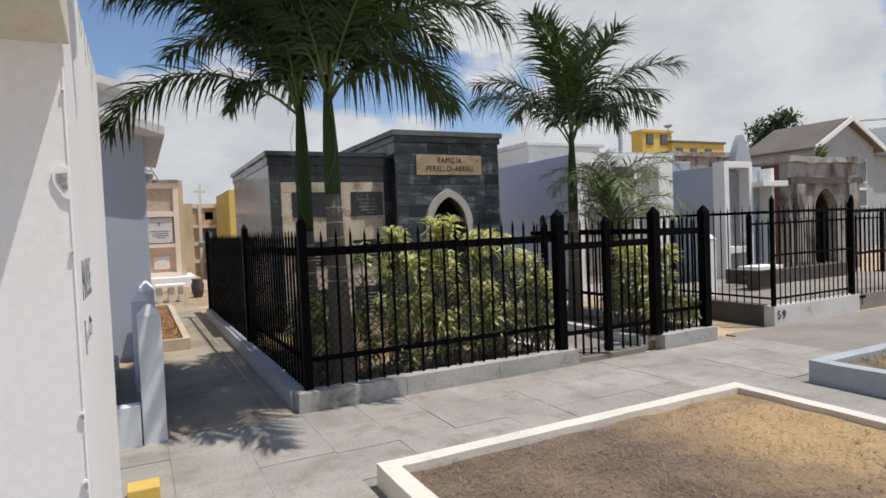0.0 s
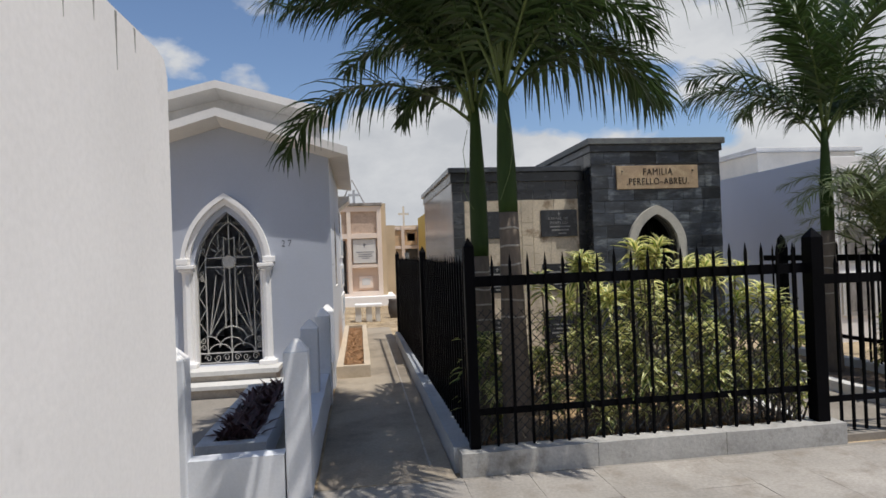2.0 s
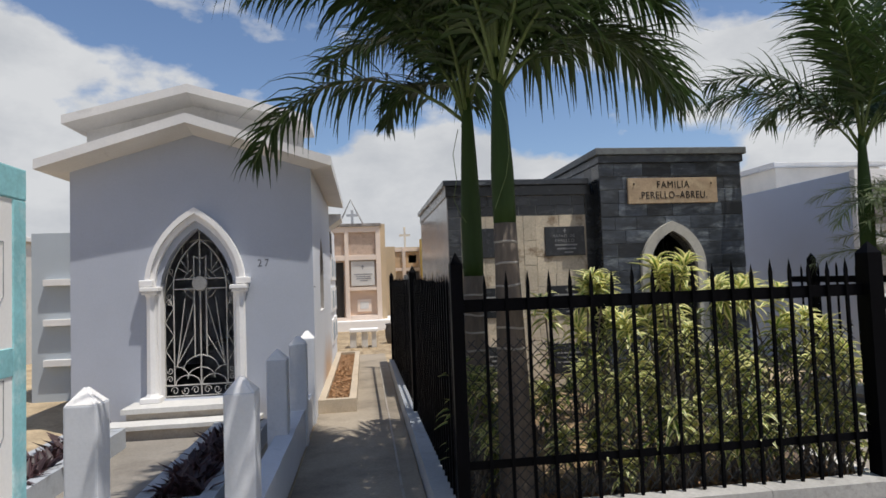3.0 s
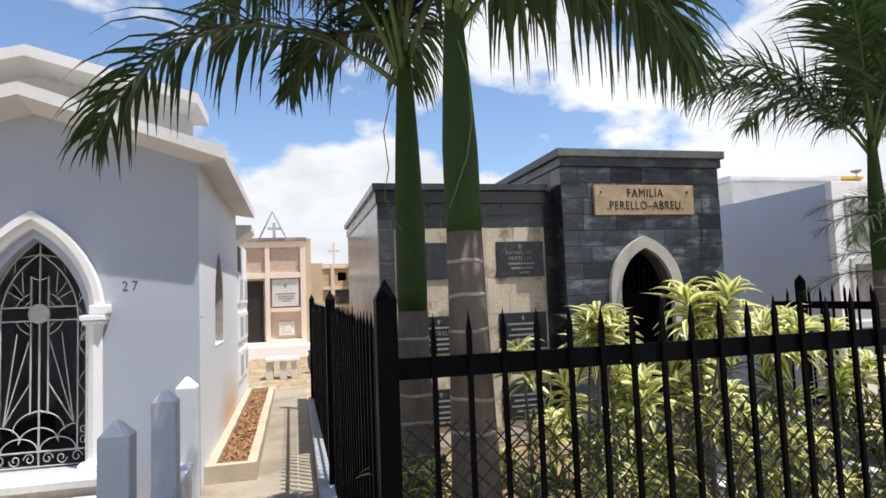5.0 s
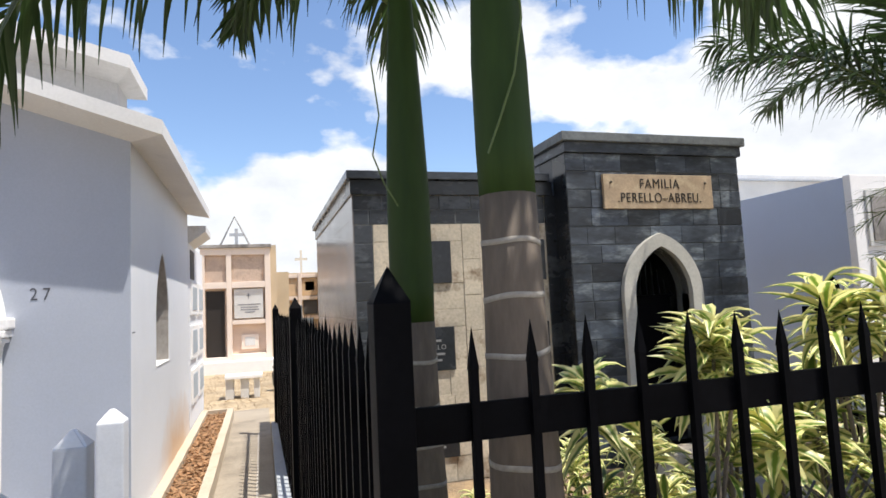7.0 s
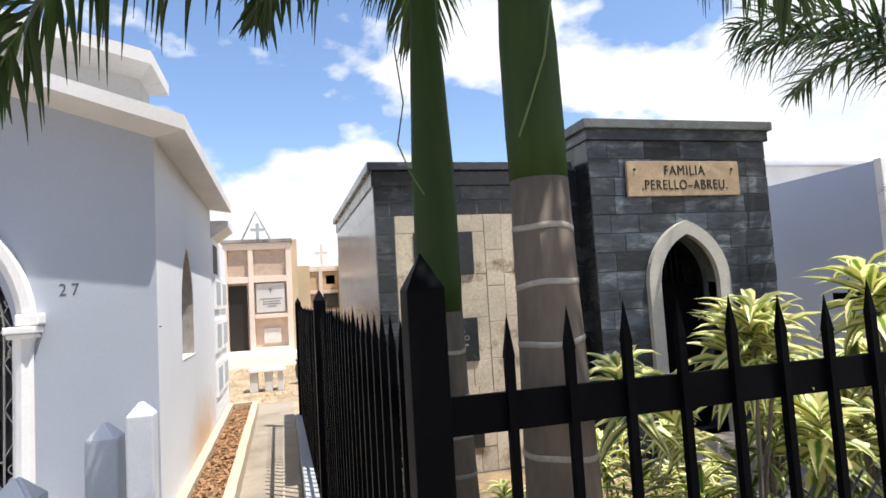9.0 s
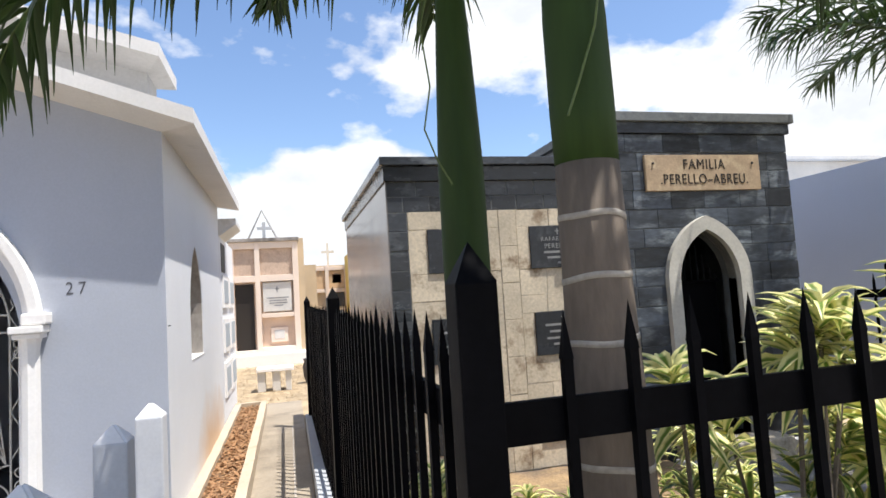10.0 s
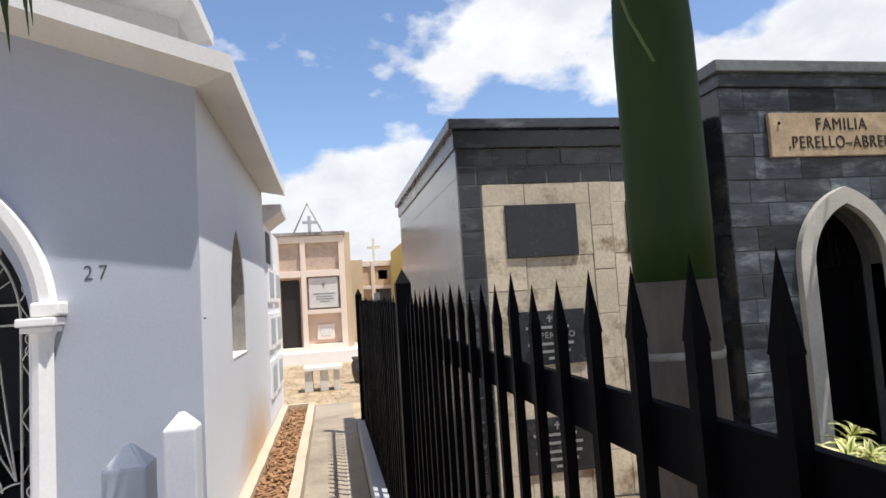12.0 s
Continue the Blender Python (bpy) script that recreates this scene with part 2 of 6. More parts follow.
M_IRON = surface("black iron paint", (0.003, 0.003, 0.0038), 0.5, 0.3, 4, 60, 0.15, 0.002, spec=0.04)
M_GATEIRON = surface("pale gate paint", (0.46, 0.44, 0.40), 0.5, 0.2, 6, 60, 0.1, 0.002, stain=(0.25, 0.17, 0.10), stain_at=(0.6, 0.75), stain_scale=9.0)
M_WIRE = surface("dark wire", (0.025, 0.025, 0.025), 0.5, 0.2, 6, 60, 0)
# Darkness inside tombs and openings, put into a surface tone.
M_DARK = surface("interior darkness", (0.10, 0.095, 0.09), 0.9, 0.2)
M_TRUNK = surface("palm trunk", (0.145, 0.115, 0.088), 0.85, 0.22, 4.0, 45, 0.5, 0.005, stain=(0.085, 0.066, 0.05), stain_at=(0.48, 0.72), stain_scale=5.0, stretch_z=0.25)
M_RING = surface("palm ring scar", (0.34, 0.31, 0.265), 0.9, 0.2, 8.0, 60, 0.3, stain=(0.20, 0.17, 0.14), stain_at=(0.55, 0.72), stain_scale=14.0)
M_SHAFT = surface("palm crownshaft", (0.024, 0.048, 0.009), 0.6, 0.18, 3.0, 30, 0.1, 0.003, stain=(0.045, 0.085, 0.02), stain_at=(0.55, 0.8), stain_scale=3.0, stretch_z=0.15, spec=0.2)
M_FROND = leaf_surface("palm leaflet", (0.042, 0.078, 0.020), (0.055, 0.098, 0.028), 0.32)
M_RACHIS = surface("palm rib", (0.10, 0.14, 0.04), 0.5, 0.2, 5, 40, 0.1)
M_FROND_YOUNG = leaf_surface("young palm leaflet", (0.17, 0.22, 0.09), (0.24, 0.28, 0.13), 0.4)
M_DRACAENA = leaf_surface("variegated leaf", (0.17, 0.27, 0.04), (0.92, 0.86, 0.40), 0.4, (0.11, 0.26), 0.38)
# Greener, thin-edged leaf, also darkened for the shade inside the clumps.
M_DRACAENA_INNER = leaf_surface("green leaf darkened for inner shade", (0.085, 0.15, 0.022), (0.52, 0.50, 0.16), 0.42, (0.22, 0.40), 0.34)
M_STEM = surface("shrub stem", (0.16, 0.13, 0.10), 0.9, 0.25, 8, 50, 0.3)
M_DARKLEAF = leaf_surface("dark red leaf", (0.05, 0.025, 0.025), (0.10, 0.05, 0.05), 0.5)
M_DRYLEAF = leaf_surface("dry leaf", (0.40, 0.21, 0.10), (0.50, 0.31, 0.16), 0.8)
M_DRYGRASS = leaf_surface("dry grass", (0.30, 0.21, 0.12), (0.34, 0.25, 0.15), 0.9)
M_GRASS = leaf_surface("green grass", (0.12, 0.17, 0.04), (0.16, 0.20, 0.06), 0.8)
M_PINK = surface("pink tomb paint", (0.68, 0.525, 0.41), 0.85, 0.06, 1.0, 50, 0.2, 0.004, stain=(0.60, 0.47, 0.36), stain_at=(0.55, 0.8), stain_scale=1.5)
M_OLDPINK = surface("weathered pink render", (0.56, 0.42, 0.32), 0.92, 0.2, 3.0, 40, 0.6, 0.01, stain=(0.36, 0.27, 0.20), stain_at=(0.5, 0.68), stain_scale=3.0)
M_PINKFRAME = surface("pale pink frame", (0.77, 0.64, 0.53), 0.85, 0.06, 1.0, 50, 0.2, 0.004)
M_TANBLOCK = surface("tan tomb paint", (0.54, 0.43, 0.29), 0.85, 0.1, 1.0, 50, 0.2, 0.004)
M_YELLOW = surface("yellow paint", (0.66, 0.47, 0.12), 0.85, 0.06, 0.3, 20, 0.1)
M_TEAL = surface("teal trim paint", (0.27, 0.55, 0.58), 0.8, 0.15, 6.0, 50, 0.2, 0.004, stain=(0.48, 0.68, 0.69), stain_at=(0.52, 0.7), stain_scale=7.0)
M_RUIN = surface("weathered plaster", (0.36, 0.33, 0.30), 0.9, 0.2, 1.2, 30, 0.5, 0.01, stain=(0.09, 0.08, 0.07), stain_at=(0.45, 0.62), stain_scale=1.6, stretch_z=0.5)
M_BRICKRED = surface("brown red plaster", (0.15, 0.065, 0.045), 0.9, 0.2, 2.0, 30, 0.4, 0.008)
M_ROOFBROWN = surface("brown roof sheet", (0.15, 0.125, 0.11), 0.9, 0.2, 1.0, 20, 0.4, 0.01)
M_GLASS = surface("dark window glass", (0.10, 0.12, 0.14), 0.15, 0.1, 0.5, 20, 0)
M_MOTTLED = surface("dark mottled surface", (0.10, 0.085, 0.075), 0.92, 0.3, 2.0, 30, 0.5, 0.01, stain=(0.35, 0.33, 0.31), stain_at=(0.62, 0.7), stain_scale=3.0)
M_CHIP = surface("bare render", (0.34, 0.33, 0.32), 0.95, 0.2, 10, 60, 0.6, 0.01)
M_STREAK = surface("rain streak", (0.33, 0.32, 0.29), 0.9, 0.2, 5, 60, 0)
M_GOLD = surface("yellow box", (0.62, 0.42, 0.10), 0.7, 0.1)
M_JOINT = surface("paving joint", (0.27, 0.245, 0.21), 0.95, 0.2, 2.0, 40, 0.2)
M_POST = surface("post paint", (0.63, 0.64, 0.665), 0.85, 0.06, 2.0, 50, 0.25, 0.004, stain=(0.45, 0.46, 0.48), stain_at=(0.6, 0.8), stain_scale=4.0)
M_RUST = surface("rusty splash", (0.60, 0.42, 0.25), 0.9, 0.15, 3.0, 50, 0.1)
M_TREE = leaf_surface("tree leaf", (0.05, 0.085, 0.03), (0.07, 0.11, 0.04), 0.6)


# ---- builders ----
def origin_of(ob):
    at = Vector((0, 0, 0))
    while ob:
        at += ob.location
        ob = ob.parent
    return at


def thing(name, at, label, category, group=""):
    ob = new(name)
    ob.location = at
    ob.empty_display_size = 0.1
    return tagged(ob, label, category, group)


def part(name, bm, material, parent=None, label="", smooth=False, flip=True):
    """Links a bmesh, built in world places, as one mesh object under a thing or a part."""
    if flip:
        bmesh.ops.recalc_face_normals(bm, faces=bm.faces)
    if parent:
        bmesh.ops.translate(bm, verts=bm.verts, vec=-origin_of(parent))
    me = bpy.data.meshes.new(name)
    bm.to_mesh(me)
    bm.free()
    me.materials.append(material)
    if smooth:
        for p in me.polygons:
            p.use_smooth = True
    ob = new(name, me)
    ob.parent = parent
    if label:
        ob["label"] = label
    return ob


def piece(name, me, at, parent, turn=0.0, scale=(1, 1, 1), tilt=(0, 0)):
    """One more object on the mesh me, at a place in the world, as a part of parent."""
    ob = new(name, me)
    ob.parent = parent
    m = Matrix.LocRotScale(Vector(at) - (origin_of(parent) if parent else Vector()), Euler((tilt[0], tilt[1], turn)), scale)
    ob.matrix_basis = m
    return ob


def mesh_of(name, bm, material, smooth=False, flip=True):
    if flip:
        bmesh.ops.recalc_face_normals(bm, faces=bm.faces)
    me = bpy.data.meshes.new(name)
    bm.to_mesh(me)
    bm.free()
    me.materials.append(material)
    if smooth:
        for p in me.polygons:
            p.use_smooth = True
    return me


def box(x0, x1, y0, y1, z0, z1, bevel=0.0, bm=None):
    bm = bm or bmesh.new()
    vs = bmesh.ops.create_cube(bm, size=1.0)["verts"]
    bmesh.ops.scale(bm, vec=(x1 - x0, y1 - y0, z1 - z0), verts=vs)
    bmesh.ops.translate(bm, vec=((x0 + x1) / 2, (y0 + y1) / 2, (z0 + z1) / 2), verts=vs)
    if bevel:
        es = list({e for v in vs for e in v.link_edges})
        bmesh.ops.bevel(bm, geom=es, offset=bevel, segments=2, affect="EDGES", profile=0.6)
    return bm


def rough_box(x0, x1, y0, y1, z0, z1, step=0.25, wob=0.006, bm=None):
    """A block whose edges are a little uneven, as hand-laid concrete is."""
    bm = bm or bmesh.new()
    counts = [max(1, min(40, round(d / step))) for d in (x1 - x0, y1 - y0)]
    before = set(bm.verts)
    grid = {}
    for k, z in enumerate((z0, z1)):
        for i in range(counts[0] + 1):
            for j in range(counts[1] + 1):
                p = Vector((x0 + (x1 - x0) * i / counts[0], y0 + (y1 - y0) * j / counts[1], z))
                p += Vector((noise.noise(p * 3.1), noise.noise(p * 3.1 + Vector((7, 3, 1))), noise.noise(p * 2.7 + Vector((1, 9, 4))))) * wob
                grid[i, j, k] = bm.verts.new(p)
    nx, ny = counts
    for i in range(nx):
        for j in range(ny):
            bm.faces.new([grid[i, j, 1], grid[i + 1, j, 1], grid[i + 1, j + 1, 1], grid[i, j + 1, 1]])
            bm.faces.new([grid[i, j, 0], grid[i, j + 1, 0], grid[i + 1, j + 1, 0], grid[i + 1, j, 0]])
    for i in range(nx):
        bm.faces.new([grid[i, 0, 0], grid[i + 1, 0, 0], grid[i + 1, 0, 1], grid[i, 0, 1]])
        bm.faces.new([grid[i, ny, 0], grid[i, ny, 1], grid[i + 1, ny, 1], grid[i + 1, ny, 0]])
    for j in range(ny):
        bm.faces.new([grid[0, j, 0], grid[0, j, 1], grid[0, j + 1, 1], grid[0, j + 1, 0]])
        bm.faces.new([grid[nx, j, 0], grid[nx, j + 1, 0], grid[nx, j + 1, 1], grid[nx, j, 1]])
    return bm


def prism(points, axis, a, b, bm=None, bevel=0.0):
    """A polygon swept along an axis from a to b. Points are (x, z) for axis y, (y, z) for axis x, (x, y) for axis z."""
    bm = bm or bmesh.new()

    def at(p, d):
        return {"y": (p[0], d, p[1]), "x": (d, p[0], p[1]), "z": (p[0], p[1], d)}[axis]
    one, two = [bm.verts.new(at(p, a)) for p in points], [bm.verts.new(at(p, b)) for p in points]
    faces = [bm.faces.new(one), bm.faces.new(two[::-1])]
    for i in range(len(points)):
        j = (i + 1) % len(points)
        faces.append(bm.faces.new([one[i], two[i], two[j], one[j]]))
    if bevel:
        bmesh.ops.bevel(bm, geom=list({e for f in faces for e in f.edges}), offset=bevel, segments=2, affect="EDGES", profile=0.6)
    return bm


def tube(points, r, bm=None, sides=6, r_end=None):
    bm = bm or bmesh.new()
    pts = [Vector(p) for p in points]
    rings = []
    for i, p in enumerate(pts):
        way = (pts[min(i + 1, len(pts) - 1)] - pts[max(i - 1, 0)]).normalized()
        u = way.cross(Vector((0.13, 0.97, 0.21)) if abs(way.y) < 0.9 else Vector((1, 0, 0))).normalized()
        v = way.cross(u)
        rr = r if r_end is None else r + (r_end - r) * i / (len(pts) - 1)
        rings.append([bm.verts.new(p + (u * math.cos(k * math.tau / sides) + v * math.sin(k * math.tau / sides)) * rr) for k in range(sides)])
    for a, b in zip(rings, rings[1:]):
        for k in range(sides):
            bm.faces.new([a[k], a[(k + 1) % sides], b[(k + 1) % sides], b[k]])
    bm.faces.new(rings[0][::-1])
    bm.faces.new(rings[-1])
    return bm


def lathe(profile, centre, sides=20, bm=None, lean=(0, 0)):
    """A turned solid from (radius, z) pairs."""
    bm = bm or bmesh.new()
    z0 = profile[0][1]
    rings = [[bm.verts.new((centre[0] + lean[0] * (z - z0) + r * math.cos(k * math.tau / sides), centre[1] + lean[1] * (z - z0) + r * math.sin(k * math.tau / sides), z)) for k in range(sides)] for r, z in profile]
    for a, b in zip(rings, rings[1:]):
        for k in range(sides):
            bm.faces.new([a[k], a[(k + 1) % sides], b[(k + 1) % sides], b[k]])
    bm.faces.new(rings[0][::-1])
    bm.faces.new(rings[-1])
    return bm


def arch_curve(cx, zs, half, rise, n=12):
    """Points (x, z) of a pointed arch, from the left spring over the tip to the right spring."""
    R = (rise * rise + half * half) / (2 * half)
    end = math.asin(min(1.0, rise / R))
    right = [(cx + half - R + R * math.cos(end * i / n), zs + R * math.sin(end * i / n)) for i in range(n + 1)]
    return [(2 * cx - x, z) for x, z in right] + right[::-1][1:]


def arch_wall(x0, x1, top, cx, zs, half, rise, zb, y0, y1, z0):
    """A wall in x, between y0 and y1, with a pointed opening whose sill is at zb. top(x) is its upper edge."""
    bm = bmesh.new()
    curve = arch_curve(cx, zs, half, rise)
    for a, b in ((x0, cx - half), (cx + half, x1)):
        cuts = [a, b] if not a < cx < b else [a, cx, b]
        for p, q in zip(cuts, cuts[1:]):
            prism([(p, z0), (q, z0), (q, top(q)), (p, top(p))], "y", y0, y1, bm)
    for (xa, za), (xb, zb_) in zip(curve, curve[1:]):
        prism([(xa, za), (xb, zb_), (xb, top(xb)), (xa, top(xa))], "y", y0, y1, bm)
    if zb > z0:
        prism([(cx - half, z0), (cx + half, z0), (cx + half, zb), (cx - half, zb)], "y", y0, y1, bm)
    bmesh.ops.remove_doubles(bm, verts=bm.verts, dist=0.0005)
    return bm


def arch_band(cx, zs, inner, outer, y0, y1, zb, n=12):
    """A pointed surround between two arches (half, rise), with straight legs down to zb."""
    bm = bmesh.new()
    a = [(cx - inner[0], zb)] + arch_curve(cx, zs, *inner, n) + [(cx + inner[0], zb)]
    b = [(cx - outer[0], zb)] + arch_curve(cx, zs, *outer, n) + [(cx + outer[0], zb)]
    va = [[bm.verts.new((x, y, z)) for x, z in a] for y in (y0, y1)]
    vb = [[bm.verts.new((x, y, z)) for x, z in b] for y in (y0, y1)]
    for i in range(len(a) - 1):
        bm.faces.new([va[0][i], va[0][i + 1], vb[0][i + 1], vb[0][i]])
        bm.faces.new([va[1][i], vb[1][i], vb[1][i + 1], va[1][i + 1]])
        bm.faces.new([va[0][i], va[1][i], va[1][i + 1], va[0][i + 1]])
        bm.faces.new([vb[0][i], vb[0][i + 1], vb[1][i + 1], vb[1][i]])
    for i in (0, -1):
        bm.faces.new([va[0][i], vb[0][i], vb[1][i], va[1][i]])
    return bm


def lettering(name, text, size, at, material, parent, turn=(90, 0, 0), depth=0.003, spread=1.0, align="CENTER", wide=1.0):
    cu = bpy.data.curves.new(name, "FONT")
    cu.body, cu.size, cu.extrude, cu.align_x, cu.align_y, cu.space_character = text, size, depth, align, "CENTER", spread
    ob = bpy.data.objects.new(name, cu)
    scene.collection.objects.link(ob)
    bpy.context.view_layer.update()
    me = bpy.data.meshes.new_from_object(ob.evaluated_get(bpy.context.evaluated_depsgraph_get()))
    bpy.data.objects.remove(ob)
    me.materials.clear()
    me.materials.append(material)
    done = new(name, me)
    done.parent = parent
    done.matrix_basis = Matrix.LocRotScale(Vector(at) - origin_of(parent), Euler([radians(a) for a in turn]), (wide, 1, 1))
    return done


def blade(bm, uv, base, way, up, length, width, droop, segments=4, fold=0.25, tip=0.06, widest=0.35):
    """A strap leaf with a folded midrib, bending towards the ground."""
    p, d = Vector(base), Vector(way).normalized()
    side = d.cross(Vector(up))
    side = side.normalized() if side.length > 1e-4 else Vector((1, 0, 0))
    rows = []
    for i in range(segments + 1):
        s = i / segments
        w = width * (0.35 + 0.65 * min(1, s / widest)) if s < widest else width * (1 - (s - widest) / (1 - widest) * (1 - tip))
        n = side.cross(d).normalized()
        rows.append([bm.verts.new(p - side * w / 2 + n * fold * w / 2), bm.verts.new(p), bm.verts.new(p + side * w / 2 + n * fold * w / 2)])
        d = (d + Vector((0, 0, -droop / segments * (0.4 + 1.2 * s)))).normalized()
        p = p + d * length / segments
    for i, (a, b) in enumerate(zip(rows, rows[1:])):
        for k in (0, 1):
            f = bm.faces.new([a[k], a[k + 1], b[k + 1], b[k]])
            f.smooth = True
            for loop, (u, v) in zip(f.loops, ((k / 2, i), (k / 2 + 0.5, i), (k / 2 + 0.5, i + 1), (k / 2, i + 1))):
                loop[uv].uv = (u, v / segments)


# ---- ground and paving ----
ground = tagged(part("ground", box(-400, 400, -400, 400, -0.5, -0.03), M_EARTH), "bare dry earth between the tombs", "ground", kind="structure")
alley = tagged(part("pavement_alley", rough_box(0.16, 1.16, 5.3, 15.2, -0.1, -0.004, 0.3, 0.004), M_ALLEY), "worn concrete path between the tombs", "path", kind="structure")
part("gutter", rough_box(0.99, 1.01, 5.6, 13.0, -0.1, 0.001, 0.3, 0.004), M_STEP, alley, "dark joint along the path")
pavement = tagged(part("pavement", box(-6.0, 7.0, -6.0, 5.32, -0.12, -0.010), M_JOINT), "pale concrete slab walkway", "pavement", kind="structure")
road = tagged(part("pavement_old", rough_box(7.0, 30.0, -8.0, 5.5, -0.12, -0.008, 0.8, 0.012), M_CONCRETE), "old uneven concrete walkway", "pavement", kind="structure")


# ---- palms ----
def frond(name, base, az, rise, bend, length, parent, leaf=0.6, pairs=60, hang=1.0, seed=1, material=None, spread=42, wide=1.0):
    """A feather frond: a bent rib with hanging leaflets on both sides."""
    rng = random.Random(seed)
    bm = bmesh.new()
    uv = bm.loops.layers.uv.new("UVMap")
    flat = Vector((math.cos(radians(az)), math.sin(radians(az)), 0))
    p, steps = Vector(base), 40
    path = []
    swing = rng.uniform(-10, 10)
    for i in range(steps + 1):
        s = i / steps
        e = radians(rise - bend * s ** 1.25)
        turn = Matrix.Rotation(radians(swing * s), 3, "Z")
        d = (turn @ flat) * math.cos(e) + Vector((0, 0, math.sin(e)))
        path.append((p.copy(), d))
        p = p + d * length / steps
    for k in range(pairs):
        s = 0.17 + 0.83 * (k + rng.random() * 0.5) / pairs
        q, d = path[min(steps, int(s * steps))]
        side = d.cross(Vector((0, 0, 1))).normalized()
        above = side.cross(d).normalized()
        size = leaf * (0.55 + 0.45 * math.sin(math.pi * min(1, (s - 0.1) / 0.9) ** 0.8)) * rng.uniform(0.85, 1.1)
        if s > 0.93:
            size *= 0.75
        for sign in (-1, 1):
            a = radians(spread + 22 * s + rng.uniform(-8, 8))
            way = side * sign * math.cos(a) + d * math.sin(a) * 0.8 + above * rng.uniform(-0.3, 0.75)
            blade(bm, uv, q, way, above, size, wide * rng.uniform(0.025, 0.039), hang * rng.uniform(0.45, 1.75), 4, 0.3, 0.05, 0.25)
    leaves = part(name, bm, material or M_FROND, parent, flip=False)
    part("rib", tube([q for q, d in path[::4]], 0.016, sides=6, r_end=0.003), M_RACHIS, leaves, smooth=True)
    return leaves


def palm(at, joint, crown, radius, fronds, rings, label, lean=(0.0, 0.0), seed=1, leaf=0.6):
    """A slim feather palm: ringed trunk, green crownshaft, fronds given as (azimuth, rise, bend, length, hang)."""
    x, y = at
    tree = thing("palm_tree", (x, y, 0), label, "palm tree", "palms")
    low, zj = radius * 1.55, joint
    prof = [(low * 1.15, -0.05), (low * 1.05, 0.15), (low * 0.95, 0.5), (radius * 1.22, zj * 0.6), (radius * 1.04, zj - 0.3), (radius * 0.98, zj)]
    part("trunk", lathe(prof, (x, y), 24, lean=lean), M_TRUNK, tree, "grey brown ringed trunk", smooth=True)
    top = [(radius * 0.97, zj - 0.01), (radius * 1.0, zj + 0.12), (radius * 0.98, zj + (crown - zj) * 0.4), (radius * 0.78, zj + (crown - zj) * 0.72), (radius * 0.55, crown), (radius * 0.36, crown + 0.22)]
    off = (lean[0] * (zj + 0.05), lean[1] * (zj + 0.05))
    part("crownshaft", lathe(top, (x + off[0], y + off[1]), 24, lean=lean), M_SHAFT, tree, "smooth green crownshaft", smooth=True)
    for z in rings:
        r = 0.008 + np.interp(z, [p[1] for p in prof], [p[0] for p in prof]) - 0.006
        c = (x + lean[0] * (z + 0.05), y + lean[1] * (z + 0.05))
        ring = lathe([(r - 0.008, z - 0.010), (r - 0.0005, z - 0.008), (r - 0.0002, z + 0.006), (r - 0.008, z + 0.009)], c, 24)
        for v in ring.verts:
            a_ = math.atan2(v.co.y - c[1], v.co.x - c[0])
            v.co.z += 0.006 * math.sin(a_ + z * 9) + 0.003 * math.sin(3 * a_ + z * 31)
        part("ring", ring, M_RING, tree, smooth=True)
    head = Vector((x + lean[0] * (crown + 0.05), y + lean[1] * (crown + 0.05), crown))
    for i, (az, rise, bend, length, hang) in enumerate(fronds):
        base = head + Vector((math.cos(radians(az)), math.sin(radians(az)), 0)) * radius * 0.35 + Vector((0, 0, 0.02 * i - 0.02))
        frond("frond", base, az, rise, bend, length, tree, leaf * rng_of(seed * 31 + i, 0.92, 1.08) * (0.6 if length < 1.05 else 1.15 if hang > 1.85 else 1), 66, hang, seed * 100 + i, wide=1.12)
    return tree


def rng_of(seed, a, b):
    return random.Random(seed).uniform(a, b)


PALM_A = palm((1.612, 6.38), 1.60, 2.86, 0.082, [
    (156, 43, 110, 2.38, 1.9), (176, 74, 100, 2.2, 1.5), (190, 80, 85, 2.1, 1.4), (-175, 70, 95, 2.1, 1.5), (-120, 66, 95, 2.0, 1.5), (130, 68, 105, 2.1, 1.6), (75, 64, 115, 1.9, 1.5), (25, 72, 110, 2.1, 1.5), (-35, 70, 105, 2.1, 1.5),
    (-85, 74, 100, 2.1, 1.6), (-140, 74, 100, 2.2, 1.6), (100, 84, 50, 1.8, 0.9), (135, 38, 108, 1.0, 0.8), (205, 78, 90, 2.2, 1.6),
    (150, 80, 95, 2.1, 1.6), (-160, 76, 88, 2.2, 1.5), (-130, 80, 80, 2.2, 1.4), (-150, 84, 60, 2.2, 1.2), (170, 84, 70, 2.2, 1.3), (-10, 80, 100, 2.0, 1.5), (-110, 82, 80, 2.1, 1.5), (50, 80, 100, 2.0, 1.5), (-160, 58, 112, 2.2, 1.6), (-125, 60, 115, 2.2, 1.6), (-95, 62, 112, 2.2, 1.6), (105, 72, 95, 1.9, 1.5)],
    [1.02, 1.16, 1.30, 1.46], "slim young palm with drooping feather fronds behind the iron fence", (0.0, 0.0), 1)
